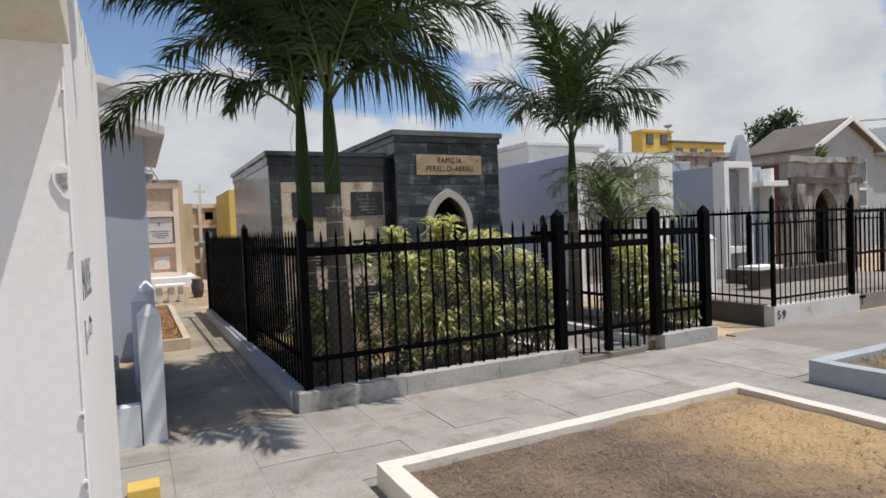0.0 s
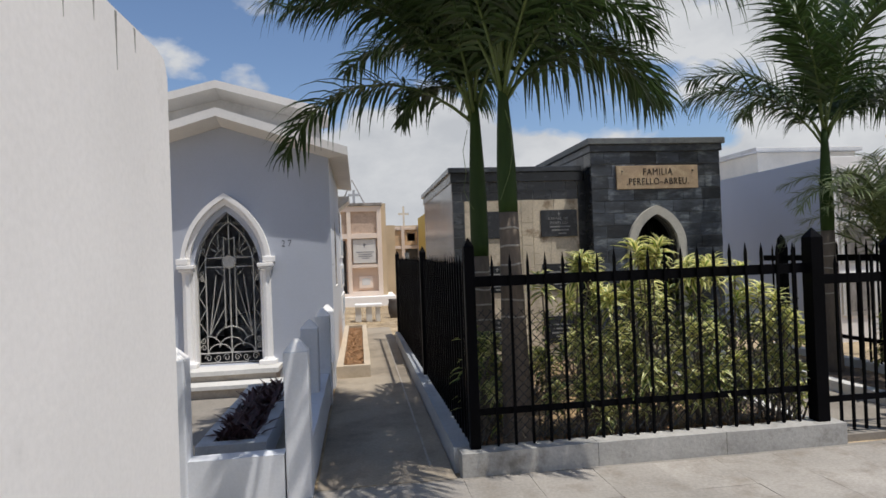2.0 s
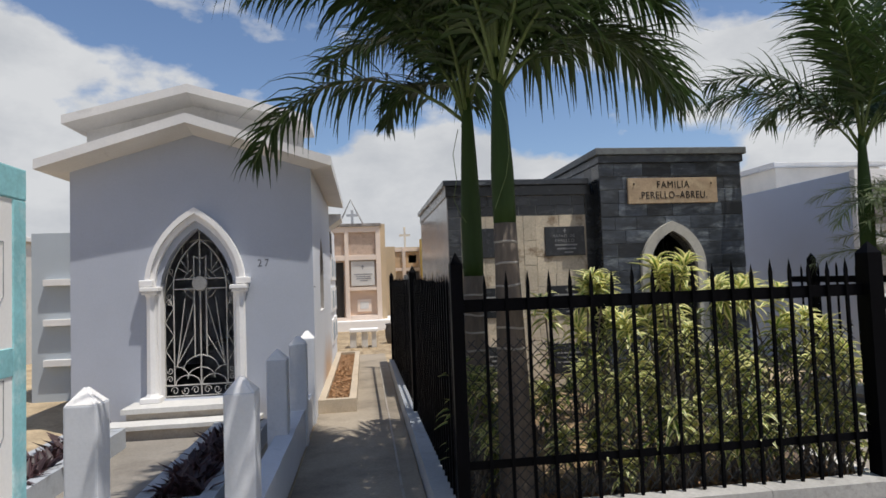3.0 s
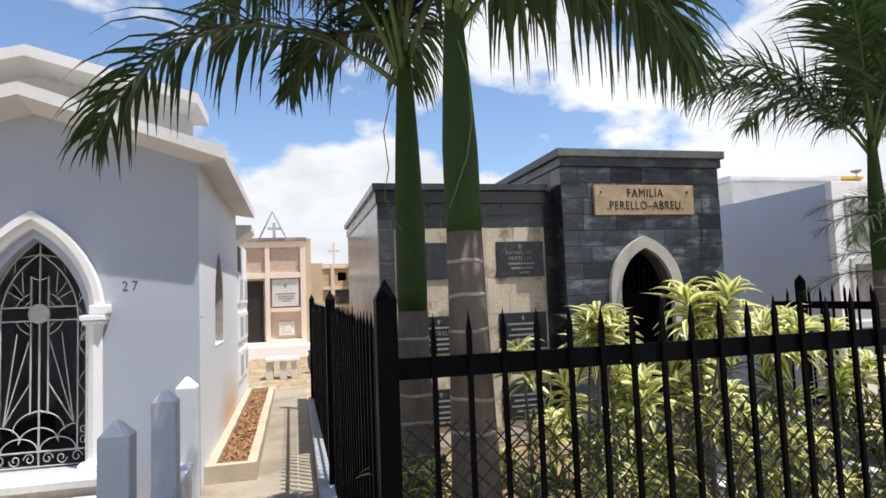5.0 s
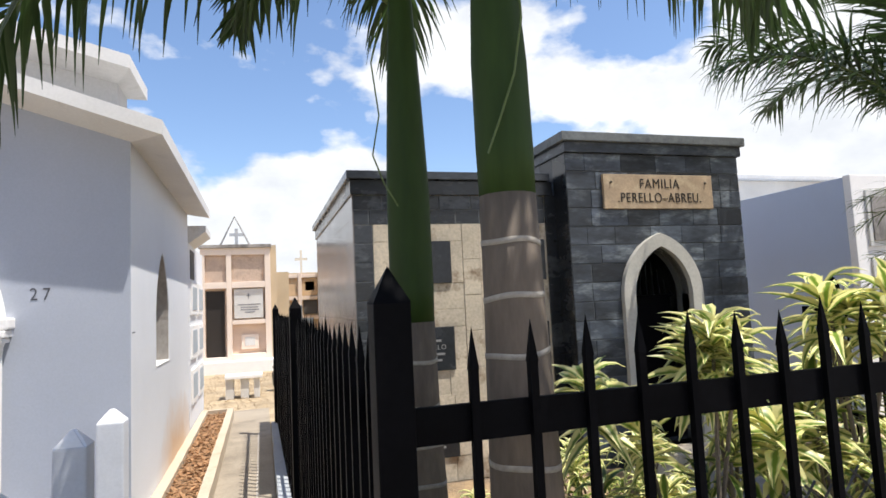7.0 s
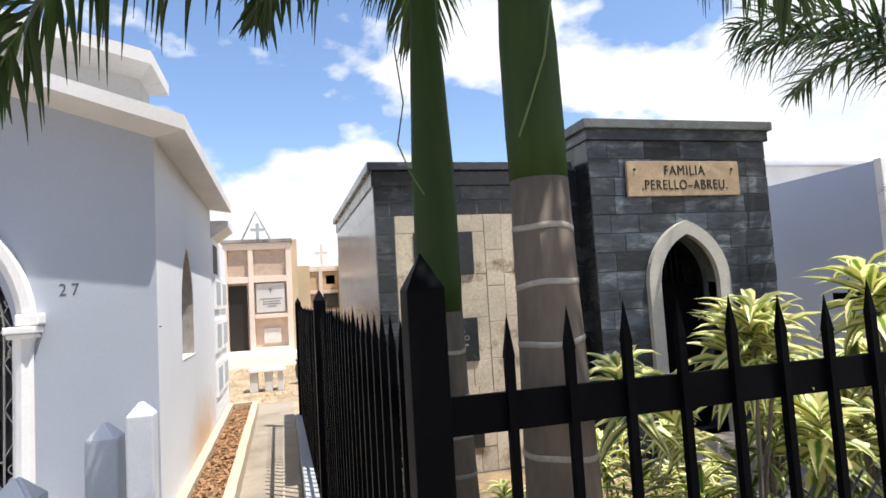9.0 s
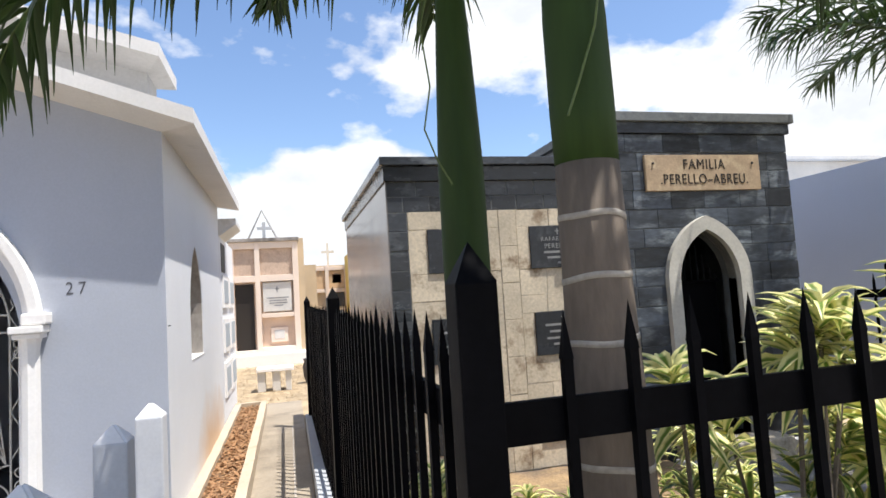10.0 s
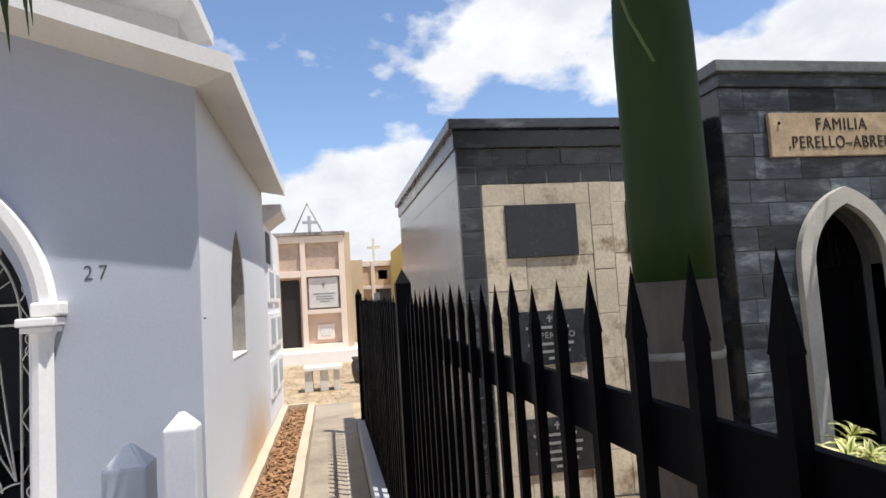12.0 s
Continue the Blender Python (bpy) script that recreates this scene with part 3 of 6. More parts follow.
PALM_B = palm((1.73, 5.66), 1.945, 2.86, 0.078, [
    (20, 56, 122, 1.85, 2.0), (30, 50, 104, 2.4, 1.9), (-46, 62, 112, 2.1, 1.9), (-82, 56, 95, 2.3, 1.5), (-128, 66, 100, 2.3, 1.7), (-165, 70, 100, 2.2, 1.7),
    (60, 70, 110, 1.9, 1.6), (110, 74, 105, 1.9, 1.6), (-50, 84, 45, 1.9, 0.9), (10, 70, 116, 1.8, 1.9), (38, 76, 110, 1.9, 1.7), (-55, 76, 100, 2.2, 1.7),
    (-105, 78, 90, 2.2, 1.6), (-120, 80, 78, 2.3, 1.4), (-150, 82, 75, 2.3, 1.4), (-170, 84, 60, 2.2, 1.2), (180, 80, 95, 2.1, 1.6), (160, 74, 95, 2.1, 1.5), (-145, 76, 95, 2.2, 1.5), (-95, 70, 100, 2.1, 1.5), (-170, 60, 112, 2.2, 1.6), (-140, 62, 112, 2.3, 1.6)],
    [1.11, 1.25, 1.39, 1.53, 1.675, 1.815], "slim young palm with a pale ringed trunk behind the iron fence", (-0.01, 0.0), 2)
PALM_C = palm((6.10, 7.50), 1.75, 2.82, 0.075, [
    (150, 62, 84, 1.8, 1.7), (20, 62, 110, 1.9, 1.6), (-20, 70, 105, 1.9, 1.5), (140, 70, 85, 2.0, 1.2), (95, 62, 95, 1.8, 1.2), (40, 60, 95, 1.9, 1.2), (0, 50, 85, 1.9, 1.2), (-45, 66, 85, 2.0, 1.2),
    (-95, 72, 70, 1.9, 1.1), (-140, 76, 75, 2.0, 1.2), (200, 80, 50, 1.9, 0.9), (20, 84, 35, 1.8, 0.8)],
    [1.0, 1.15, 1.3, 1.45, 1.6], "slim palm with green fronds inside the fenced plot", (0.01, 0.0), 3)

# a bushy young palm beside the plot
young = thing("young_palm", (6.78, 7.35, 0), "bushy young palm with pale arching fronds", "palm tree", "palms")
for i in range(26):
    frond("frond", (6.78, 7.35, 1.15 + 0.03 * i), i * 137.5, 62 + (i % 5) * 6, 95 + (i % 3) * 22, 1.35 + 0.12 * (i % 3), young, 0.34, 44, 0.8, 500 + i, M_FROND_YOUNG, 38, 0.6)
part("stem", lathe([(0.13, -0.05), (0.10, 0.6), (0.08, 1.55), (0.03, 1.95)], (6.78, 7.35), 14), M_TRUNK, young, smooth=True)

# loose fibres hanging from the crownshafts
for tree, pts in ((PALM_A, [(1.52, 6.30, 2.75), (1.47, 6.28, 2.55), (1.49, 6.27, 2.35), (1.46, 6.26, 2.2), (1.50, 6.27, 2.1), (1.55, 6.28, 2.02)]),
                  (PALM_B, [(1.69, 5.565, 2.75), (1.73, 5.56, 2.6), (1.735, 5.56, 2.4), (1.71, 5.57, 2.25), (1.66, 5.57, 2.12), (1.63, 5.58, 2.04)])):
    part("fibre", tube(pts, 0.003, sides=5), M_RACHIS, tree, "thin dry hanging fibre")


# ---- the fenced plot ----
def kerb_run(name, x0, x1, y0, y1, top, material, label, pieces=1, along="x"):
    k = tagged(thing(name, ((x0 + x1) / 2, (y0 + y1) / 2, 0), label, "kerb"), kind="structure")
    for i in range(pieces):
        if along == "x":
            a, b = x0 + (x1 - x0) * i / pieces, x0 + (x1 - x0) * (i + 1) / pieces
            part("kerb_block", rough_box(a + 0.002, b - 0.002, y0, y1, -0.1, top, 0.2, 0.006), material, k)
        else:
            a, b = y0 + (y1 - y0) * i / pieces, y0 + (y1 - y0) * (i + 1) / pieces
            part("kerb_block", rough_box(x0, x1, a + 0.002, b - 0.002, -0.1, top, 0.2, 0.006), material, k)
    return k


kerb_run("kerb_front", 1.20, 4.33, 5.30, 5.46, 0.165, M_KERBGREY, "bare grey concrete kerb under the iron fence", 3)
kerb_run("kerb_front_east", 5.66, 6.60, 5.30, 5.46, 0.165, M_KERBGREY, "bare grey concrete kerb beside the gate", 1)
kerb_run("kerb_side", 1.17, 1.31, 5.47, 12.85, 0.165, M_KERBBLUE, "grey concrete kerb along the alley", 6, "y")
kerb_run("kerb_east", 6.46, 6.60, 5.47, 9.1, 0.165, M_KERB, "grey concrete kerb of the fenced plot", 3, "y")
kerb_run("kerb_path_east", 5.44, 5.56, 5.47, 9.1, 0.14, M_KERB, "low kerb along the path to the tomb", 3, "y")
kerb_run("kerb_path_west", 4.22, 4.34, 5.47, 9.1, 0.10, M_KERB, "low kerb along the path to the tomb", 3, "y")
tagged(part("soil_bed", rough_box(1.31, 4.22, 5.46, 9.45, -0.1, 0.07, 0.2, 0.03), M_SOIL), "dark planted soil inside the fence", "soil", kind="structure")
tagged(part("soil_bed_east", rough_box(5.56, 6.46, 5.46, 9.15, -0.1, 0.07, 0.2, 0.03), M_SOIL), "planted soil inside the fence", "soil", kind="structure")
tagged(part("path_inner", rough_box(4.34, 5.44, 5.40, 9.18, -0.1, 0.03, 0.4, 0.004), M_CONCRETE), "concrete path from the gate to the tomb", "path", kind="structure")

bm = bmesh.new()
w, zt, zs = 0.0095, 1.47, 1.375
prism([(-w, -w), (w, -w), (w, w), (-w, w)], "z", 0, zs, bm)
low4 = [bm.verts.new((sx * w * 1.14, sy * w * 1.14, zs)) for sx, sy in ((-1, -1), (1, -1), (1, 1), (-1, 1))]
tip = bm.verts.new((0, 0, zt))
for i in range(4):
    bm.faces.new([low4[i], low4[(i + 1) % 4], tip])
bm.faces.new(low4[::-1])
PICKET = mesh_of("picket", bm, M_IRON)


def post_mesh(half, shoulder, top):
    b = bmesh.new()
    prism([(-half, -half), (half, -half), (half, half), (-half, half)], "z", 0, shoulder, b, 0.004)
    base4 = [b.verts.new((sx * half, sy * half, shoulder - 0.001)) for sx, sy in ((-1, -1), (1, -1), (1, 1), (-1, 1))]
    t = b.verts.new((0, 0, top))
    for i in range(4):
        b.faces.new([base4[i], base4[(i + 1) % 4], t])
    return mesh_of("post", b, M_IRON)


POST = post_mesh(0.039, 1.515, 1.59)
BIGPOST = post_mesh(0.055, 1.50, 1.58)


def fence_run(label, start, end, base=0.16, step=0.148, posts=(), rails=((1.21, 1.29), (0.24, 0.29)), group="iron fence runs", picket=None, big=(), high=1.0, skip=0.08, thin=1.0, back=0.0):
    """An iron fence from start to end in plan, with posts at the given shares of its length."""
    a, b = Vector((*start, base)), Vector((*end, base))
    run = b - a
    turn = math.atan2(run.y, run.x)
    f = thing("iron_fence", a, label, "fence", group)
    for z0, z1 in rails:
        r = box(0, run.length, -0.008 + back, 0.008 + back, z0 * high, z1 * high, 0.002)
        bmesh.ops.rotate(r, verts=r.verts, cent=(0, 0, 0), matrix=Matrix.Rotation(turn, 3, "Z"))
        bmesh.ops.translate(r, verts=r.verts, vec=a)
        part("rail", r, M_IRON, f)
    for s in posts:
        piece("post", BIGPOST if s in big else POST, a + run * s, f, turn, (thin, thin, high))
    count = int((run.length - skip) / step)
    for i in range(1, count + 1):
        s = (skip / 2 + i * (run.length - skip) / (count + 1)) / run.length
        if min([abs(s - q) * run.length for q in posts] or [1]) > 0.05:
            piece("picket", picket or PICKET, a + run * s, f, turn + rng_of(i, -0.05, 0.05), (thin, thin, high * rng_of(i + 7, 0.985, 1.01)))
    return f


front = fence_run("black painted iron fence with pointed pickets along the walkway", (1.325, 5.42), (4.19, 5.42), step=0.142, posts=(0.0, 1.0), big=(1.0,), back=0.0165)
side = fence_run("black painted iron fence with pointed pickets along the alley", (1.31, 5.42), (1.25, 12.75), posts=(0.4, 1.0), step=0.13, back=-0.0165)
gate_l = fence_run("black iron gate leaf standing closed", (4.24, 5.42), (4.88, 5.42), 0.06, 0.13, (1.0,), group="gate leaves")
gate_r = fence_run("black iron gate leaf with a thick stile", (4.95, 5.42), (5.60, 5.42), 0.06, 0.13, (), group="gate leaves")
east = fence_run("short black iron fence beside the gate", (5.65, 5.42), (6.53, 5.42), posts=(0.0, 1.0), big=(0.0, 1.0))
back = fence_run("black iron fence between two tombs", (6.53, 5.42), (6.46, 9.15), posts=(0.9,))
for f, n in ((gate_l, "iron_gate"), (gate_r, "iron_gate")):
    f.name = n
    f["category"] = "gate"

# chain link tied to the inside of the front fence
bm = bmesh.new()
x0, x1, z0, z1, d = 1.36, 4.08, 0.20, 1.17, 0.062
for sign in (1, -1):
    k = x0 - (z1 - z0)
    while k < x1 + (z1 - z0):
        a = k if sign > 0 else k + (z1 - z0)
        pts = []
        for i in range(25):
            z = z0 + (z1 - z0) * i / 24
            x = a + sign * (z - z0)
            if x0 <= x <= x1:
                pts.append((x + rng_of(int(z * 990 + x * 77), -0.004, 0.004), 5.455 + sign * 0.003, z + 0.03 * math.sin(x * 5.0) * (z - z0)))
        if len(pts) > 1:
            tube(pts, 0.0038, bm, 3)
        k += d * 1.25
chain = tagged(part("chain_link_mesh", bm, M_WIRE), "sagging chain link wire tied behind the iron pickets", "wire mesh", kind="stuff")


# ---- variegated shrubs ----
def rosette(seed, material, size=0.18, leaves=31, wide=1.05):
    rng = random.Random(seed)
    bm = bmesh.new()
    uv = bm.loops.layers.uv.new("UVMap")
    for i in range(leaves):
        a = i * 2.39996 + rng.uniform(-0.3, 0.3)
        up = 1.3 - 1.6 * (i / leaves) + rng.uniform(-0.15, 0.15)
        way = Vector((math.cos(a), math.sin(a), up))
        blade(bm, uv, (0, 0, 0.10 - 0.16 * i / leaves), way, (0, 0, 1), size * rng.uniform(0.75, 1.1) * (0.72 + 0.3 * min(1, i / 10)), wide * rng.uniform(0.034, 0.050), rng.uniform(0.5, 2.1), 5, 0.45, 0.03, 0.42)
    return mesh_of("rosette", bm, material, flip=False)


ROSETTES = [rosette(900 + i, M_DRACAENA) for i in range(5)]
INNER_ROSETTES = [rosette(930 + i, M_DRACAENA_INNER, 0.20, 18, 0.9) for i in range(4)]


def shrub(x, y, height, spread, heads, seed, label="variegated shrub with yellow edged strap leaves", low=0.32, tops=3):
    """A clump of cane stems: bright crowns at the top and out at the front, sparser greener leaves, darkened as inner
    shade, between.
    """
    rng = random.Random(seed)
    s = thing("variegated_shrub", (x, y, 0), label, "shrub", "variegated shrubs")
    for i in range(heads):
        t = (i + 0.5) / heads
        a = i * 2.4 + rng.uniform(-0.4, 0.4)
        r = spread * math.sqrt(rng.uniform(0.1, 1.0)) * (1.1 - 0.45 * t)
        z = low + (height - low) * t + rng.uniform(-0.10, 0.10)
        crown = i >= heads - tops
        top = Vector((x + r * math.cos(a), max(5.56, y + r * math.sin(a)), height - rng.uniform(0.0, 0.12) if crown else z))
        foot = Vector((x + rng.uniform(-0.12, 0.12), y + rng.uniform(-0.08, 0.08), 0.03))
        mid = foot.lerp(top, 0.5) + Vector((rng.uniform(-0.08, 0.08), rng.uniform(-0.06, 0.06), 0.05))
        part("stem", tube([foot, mid, top], 0.010, sides=5, r_end=0.006), M_STEM, s)
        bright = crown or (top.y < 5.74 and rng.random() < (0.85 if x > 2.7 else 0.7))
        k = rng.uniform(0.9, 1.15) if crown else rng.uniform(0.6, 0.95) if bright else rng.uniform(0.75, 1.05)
        piece("rosette", rng.choice(ROSETTES if bright else INNER_ROSETTES), top, s, rng.uniform(0, 6.28), (k, k, k), (rng.uniform(-0.45, 0.45), rng.uniform(-0.45, 0.45)))
    return s


TALL = "tall variegated shrub with yellow edged strap leaves"
LOW = "variegated shrub with yellow edged strap leaves"
GREEN = "low green leafed shrub with narrow pale leaf edges"
# place, height, spread, number of heads, bright crowns
for i, (x, y, h, sp, heads, tops) in enumerate((
        (2.33, 5.66, 1.50, 0.16, 13, 4), (2.50, 5.95, 1.24, 0.26, 11, 2), (2.86, 5.68, 1.58, 0.18, 14, 4), (2.62, 5.66, 1.22, 0.18, 10, 2), (3.10, 5.98, 1.30, 0.30, 13, 2), (3.36, 5.76, 1.45, 0.22, 13, 3),
        (3.70, 5.92, 1.42, 0.28, 14, 3), (3.98, 5.80, 1.15, 0.22, 12, 3), (2.02, 5.80, 1.36, 0.06, 5, 1), (1.50, 5.84, 0.98, 0.16, 12, 0), (1.66, 6.05, 0.85, 0.18, 8, 0), (4.10, 5.70, 0.98, 0.16, 9, 3), (3.9, 6.6, 0.85, 0.2, 6, 2),
        (2.95, 5.64, 0.62, 0.36, 10, 3), (3.55, 5.64, 0.60, 0.36, 10, 4), (2.18, 5.62, 0.50, 0.22, 6, 2), (4.02, 5.62, 0.62, 0.16, 6, 2),
        (5.85, 5.90, 1.20, 0.28, 17, 3), (6.20, 5.85, 1.15, 0.26, 17, 3), (6.15, 6.5, 1.2, 0.28, 14, 3), (3.05, 7.9, 0.62, 0.25, 8, 3), (4.02, 8.5, 0.50, 0.16, 5, 3), (2.3, 7.2, 0.55, 0.3, 9, 3),
        (1.75, 7.6, 0.6, 0.25, 8, 2), (3.3, 7.4, 0.5, 0.25, 8, 3), (6.42, 5.62, 0.42, 0.10, 5, 3))):
    shrub(x, y, h, sp, heads, 40 + i, TALL if h > 1.4 else GREEN if tops == 0 else LOW, tops=tops)


# ---- slate family tomb ----
tomb = thing("family_tomb", (4.0, 11.2, 0), "flat roofed family tomb faced with dark slate slabs", "tomb")
TX0, TX1, TY, TZ = 3.86, 5.865, 9.22, 3.02
arch_c, spring, a_in, a_out = 4.815, 1.64, (0.325, 0.47), (0.45, 0.60)
bm = arch_wall(TX0 + 0.01, TX1 - 0.01, lambda x: TZ, arch_c, spring, *a_in, 0.2, TY + 0.012, TY + 0.20, 0)
part("front_wall", bm, M_SLATEJOINT, tomb)
bm = box(TX1 - 0.2, TX1 - 0.012, TY + 0.2, 13.1, 0, TZ)
box(TX0 + 0.012, TX0 + 0.2, TY + 0.2, 13.1, 0, TZ, 0, bm)
box(TX0 + 0.2, TX1 - 0.2, 12.9, 13.1, 0, TZ, 0, bm)
part("core_wall", bm, M_SLATECAP, tomb)
part("roof_slab", box(TX0 + 0.012, TX1 - 0.012, TY + 0.02, 13.1, TZ, TZ + 0.06), M_SLATECAP, tomb)
# floor toned dark so that the doorway reads as unlit
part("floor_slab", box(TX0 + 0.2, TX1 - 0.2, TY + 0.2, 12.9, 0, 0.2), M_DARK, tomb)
part("coping", box(TX0 - 0.06, TX1 + 0.05, TY - 0.07, 13.2, 3.13, 3.22, 0.008), M_SLATECAP, tomb, "weathered grey slate coping")
part("cornice", box(TX0 - 0.02, TX1 + 0.02, TY - 0.03, 13.14, 3.03, 3.13, 0.006), M_SLATE, tomb)
part("arch_surround", arch_band(arch_c, spring, a_in, a_out, TY - 0.05, TY + 0.12, 0.17), M_ARCHSTONE, tomb, "pale cast stone pointed arch surround")
part("doorstep", box(4.33, 5.35, TY - 0.28, TY + 0.2, 0.0, 0.20, 0.015), M_BEIGE, tomb, "beige stone doorstep")
gate = part("inner_gate", box(arch_c - 0.32, arch_c + 0.32, TY + 0.30, TY + 0.32, 0.2, 1.62), M_IRON, tomb, "black sheet iron gate")
for i in range(9):
    x = arch_c - 0.30 + 0.6 * i / 8
    zt = 2.08 - abs(x - arch_c) * 1.3
    part("bar", tube([(x, TY + 0.24, 1.62), (x + (arch_c - x) * 0.12, TY + 0.24, max(1.66, zt))], 0.008), M_IRON, gate)
part("bar", tube([(arch_c - 0.31, TY + 0.24, 1.63), (arch_c + 0.31, TY + 0.24, 1.63)], 0.012), M_IRON, gate)

# low wing with the burial niches
WX0, WX1, WY, WZ = 1.86, 3.86, 9.50, 2.66
part("wing_wall", box(WX0 + 0.012, WX1, WY + 0.012, 13.1, 0, WZ), M_GROUT, tomb)
part("frieze_bed", box(WX0 + 0.004, WX1 - 0.112, WY + 0.0095, WY + 0.0118, 2.39, 2.658), M_SLATEJOINT, tomb)
part("corner_bed", box(WX0 + 0.004, 2.04, WY + 0.0095, WY + 0.0118, 0.0, 2.388), M_SLATEJOINT, tomb)
part("wing_coping", box(WX0 - 0.05, WX1 - 0.07, WY - 0.07, 13.18, 2.795, 2.87, 0.008), M_SLATE_DARK, tomb, "dark slate coping")
part("wing_cornice", box(WX0 - 0.015, WX1 - 0.03, WY - 0.025, 13.14, 2.66, 2.795, 0.006), M_SLATE_DARK, tomb)
for j in range(4):
    z0, z1 = (0, 0.62, 1.55, 2.45)[j], (0.62, 1.55, 2.45, 2.66)[j]
    for i in range(4):
        part("side_panel", box(WX0, WX0 + 0.012, WY + i * 0.9, WY + (i + 1) * 0.9 - 0.003, z0, z1 - 0.003, 0.001), M_GLOSS, tomb)
part("return_panel", box(WX1 - 0.11, WX1 + 0.002, WY - 0.012, WY + 0.008, 0, WZ, 0.002), M_SLATE_DARK, tomb)
part("return_side", box(TX0 - 0.004, TX0 + 0.012, TY + 0.013, WY - 0.012, 0, TZ, 0.002), M_SLATE_DARK, tomb)

# name sign and plaques
sign = part("sign", box(4.23, 5.485, TY - 0.035, TY, 2.48, 2.82, 0.006), M_SIGN, tomb, "tan stone name panel")
lettering("letters", "FAMILIA", 0.135, (4.858, TY - 0.037, 2.725), M_INK, sign, spread=1.15, wide=0.85)
lettering("letters", ".PERELLO\u2013ABREU.", 0.135, (4.858, TY - 0.037, 2.585), M_INK, sign, spread=1.12, wide=0.82)
for x in (4.31, 5.40):
    piece("stud", mesh_of("stud", lathe([(0.012, 0), (0.012, 0.01), (0.006, 0.016)], (0, 0), 10), M_INK), (x, TY - 0.034, 2.74), sign, tilt=(radians(90), 0))
for i, (x0, z1) in enumerate(((2.21, 2.23), (2.21, 1.44), (2.21, 0.67), (3.17, 2.23), (3.17, 1.44), (3.17, 0.67))):
    plq = part("plaque", box(x0, x0 + 0.55, WY - 0.012, WY + 0.01, z1 - 0.39, z1, 0.003), M_BLACKPLAQUE, tomb, "black stone plaque")
    if i == 0:
        continue
    y = WY - 0.0135
    bm = box(x0 + 0.268, x0 + 0.280, y - 0.002, y + 0.001, z1 - 0.085, z1 - 0.03)
    box(x0 + 0.252, x0 + 0.296, y - 0.002, y + 0.001, z1 - 0.057, z1 - 0.047, 0, bm)
    part("cross", bm, M_PALEINK, plq)
    if i == 3:
        lettering("letters", "RAFAEL DE", 0.056, (x0 + 0.26, y, z1 - 0.125), M_PALEINK, plq, depth=0.001, spread=1.15)
        lettering("letters", "PERELLO", 0.064, (x0 + 0.27, y, z1 - 0.19), M_PALEINK, plq, depth=0.001, spread=1.1)
        lines = [(0.245, 0.13, 0.44), (0.295, 0.16, 0.42), (0.345, 0.26, 0.38)]
    elif i == 1:
        lettering("letters", "PERELLO", 0.062, (x0 + 0.33, y, z1 - 0.18), M_PALEINK, plq, depth=0.001, spread=1.15)
        lines = [(0.12, 0.09, 0.42), (0.24, 0.10, 0.45), (0.295, 0.16, 0.42), (0.345, 0.25, 0.37)]
    else:
        lines = [(0.12, 0.09, 0.42), (0.18, 0.13, 0.46), (0.24, 0.10, 0.45), (0.295, 0.16, 0.42), (0.345, 0.25, 0.37)]
    for dz, a, b in lines:
        part("worn_line", box(x0 + a, x0 + b, y - 0.0015, y + 0.001, z1 - dz - 0.010, z1 - dz + 0.010), M_PALEINK, plq)


# ---- blue chapel ----
chapel = thing("chapel_tomb", (-1.2, 10.9, 0), "pale blue painted chapel tomb with a white pointed doorway", "tomb")
CX0, CX1, CY, CB, CM = -2.58, 0.15, 9.11, 12.75, -1.21


def gable(x):
    return 3.43 - 0.44 * abs(x - CM) / (CX1 - CM)


c_spring, c_in, c_out = 1.50, (0.42, 0.80), (0.56, 0.93)
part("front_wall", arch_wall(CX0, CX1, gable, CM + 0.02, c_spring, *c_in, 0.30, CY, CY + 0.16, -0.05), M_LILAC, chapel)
# side wall with a slit window, in the paler tone that carries its sunlight
bm = box(CX1 - 0.15, CX1 + 0.002, CY + 0.003, 10.22, -0.05, 2.985)
box(CX1 - 0.15, CX1 + 0.002, 11.02, CB, -0.05, 2.985, 0, bm)
box(CX1 - 0.15, CX1 + 0.002, 10.22, 11.02, -0.05, 1.20, 0, bm)
slit = arch_curve(10.62, 1.62, 0.40, 0.66, 8)
for (ya, za), (yb, zb) in zip(slit, slit[1:]):
    prism([(ya, za), (yb, zb), (yb, 2.985), (ya, 2.985)], "x", CX1 - 0.15, CX1 + 0.002, bm)
bmesh.ops.remove_doubles(bm, verts=bm.verts, dist=0.0005)
part("side_wall", bm, M_PALEBLUE, chapel, "side wall in sun-lightened paint with rusty splash stains")
# Added lining on the far reveal; its grey stands for the shade in the slit.
lining = bmesh.new()
far_side = [(11.018, 1.216)] + [p for p in slit[::-1] if p[0] >= 10.62]
for (ya, za), (yb, zb) in zip(far_side, far_side[1:]):
    prism([(ya, za), (yb, zb), (yb - 0.008, zb - 0.004), (ya - 0.008, za - 0.004)], "x", CX1 - 0.149, CX1 - 0.006, lining)
bmesh.ops.remove_doubles(lining, verts=lining.verts, dist=0.0005)
part("slit_lining", lining, M_RUIN, chapel, "added reveal lining, grey for the shade there")
part("slit_sill", box(CX1 - 0.14, CX1 + 0.006, 10.222, 11.018, 1.20, 1.215, 0.003), M_WHITE, chapel, "white window sill")
bm = box(CX0, CX0 + 0.16, CY + 0.16, CB, -0.05, 2.93)
box(CX0 + 0.16, CX1 - 0.16, CB - 0.16, CB, -0.05, 3.3, 0, bm)
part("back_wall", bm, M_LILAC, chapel)
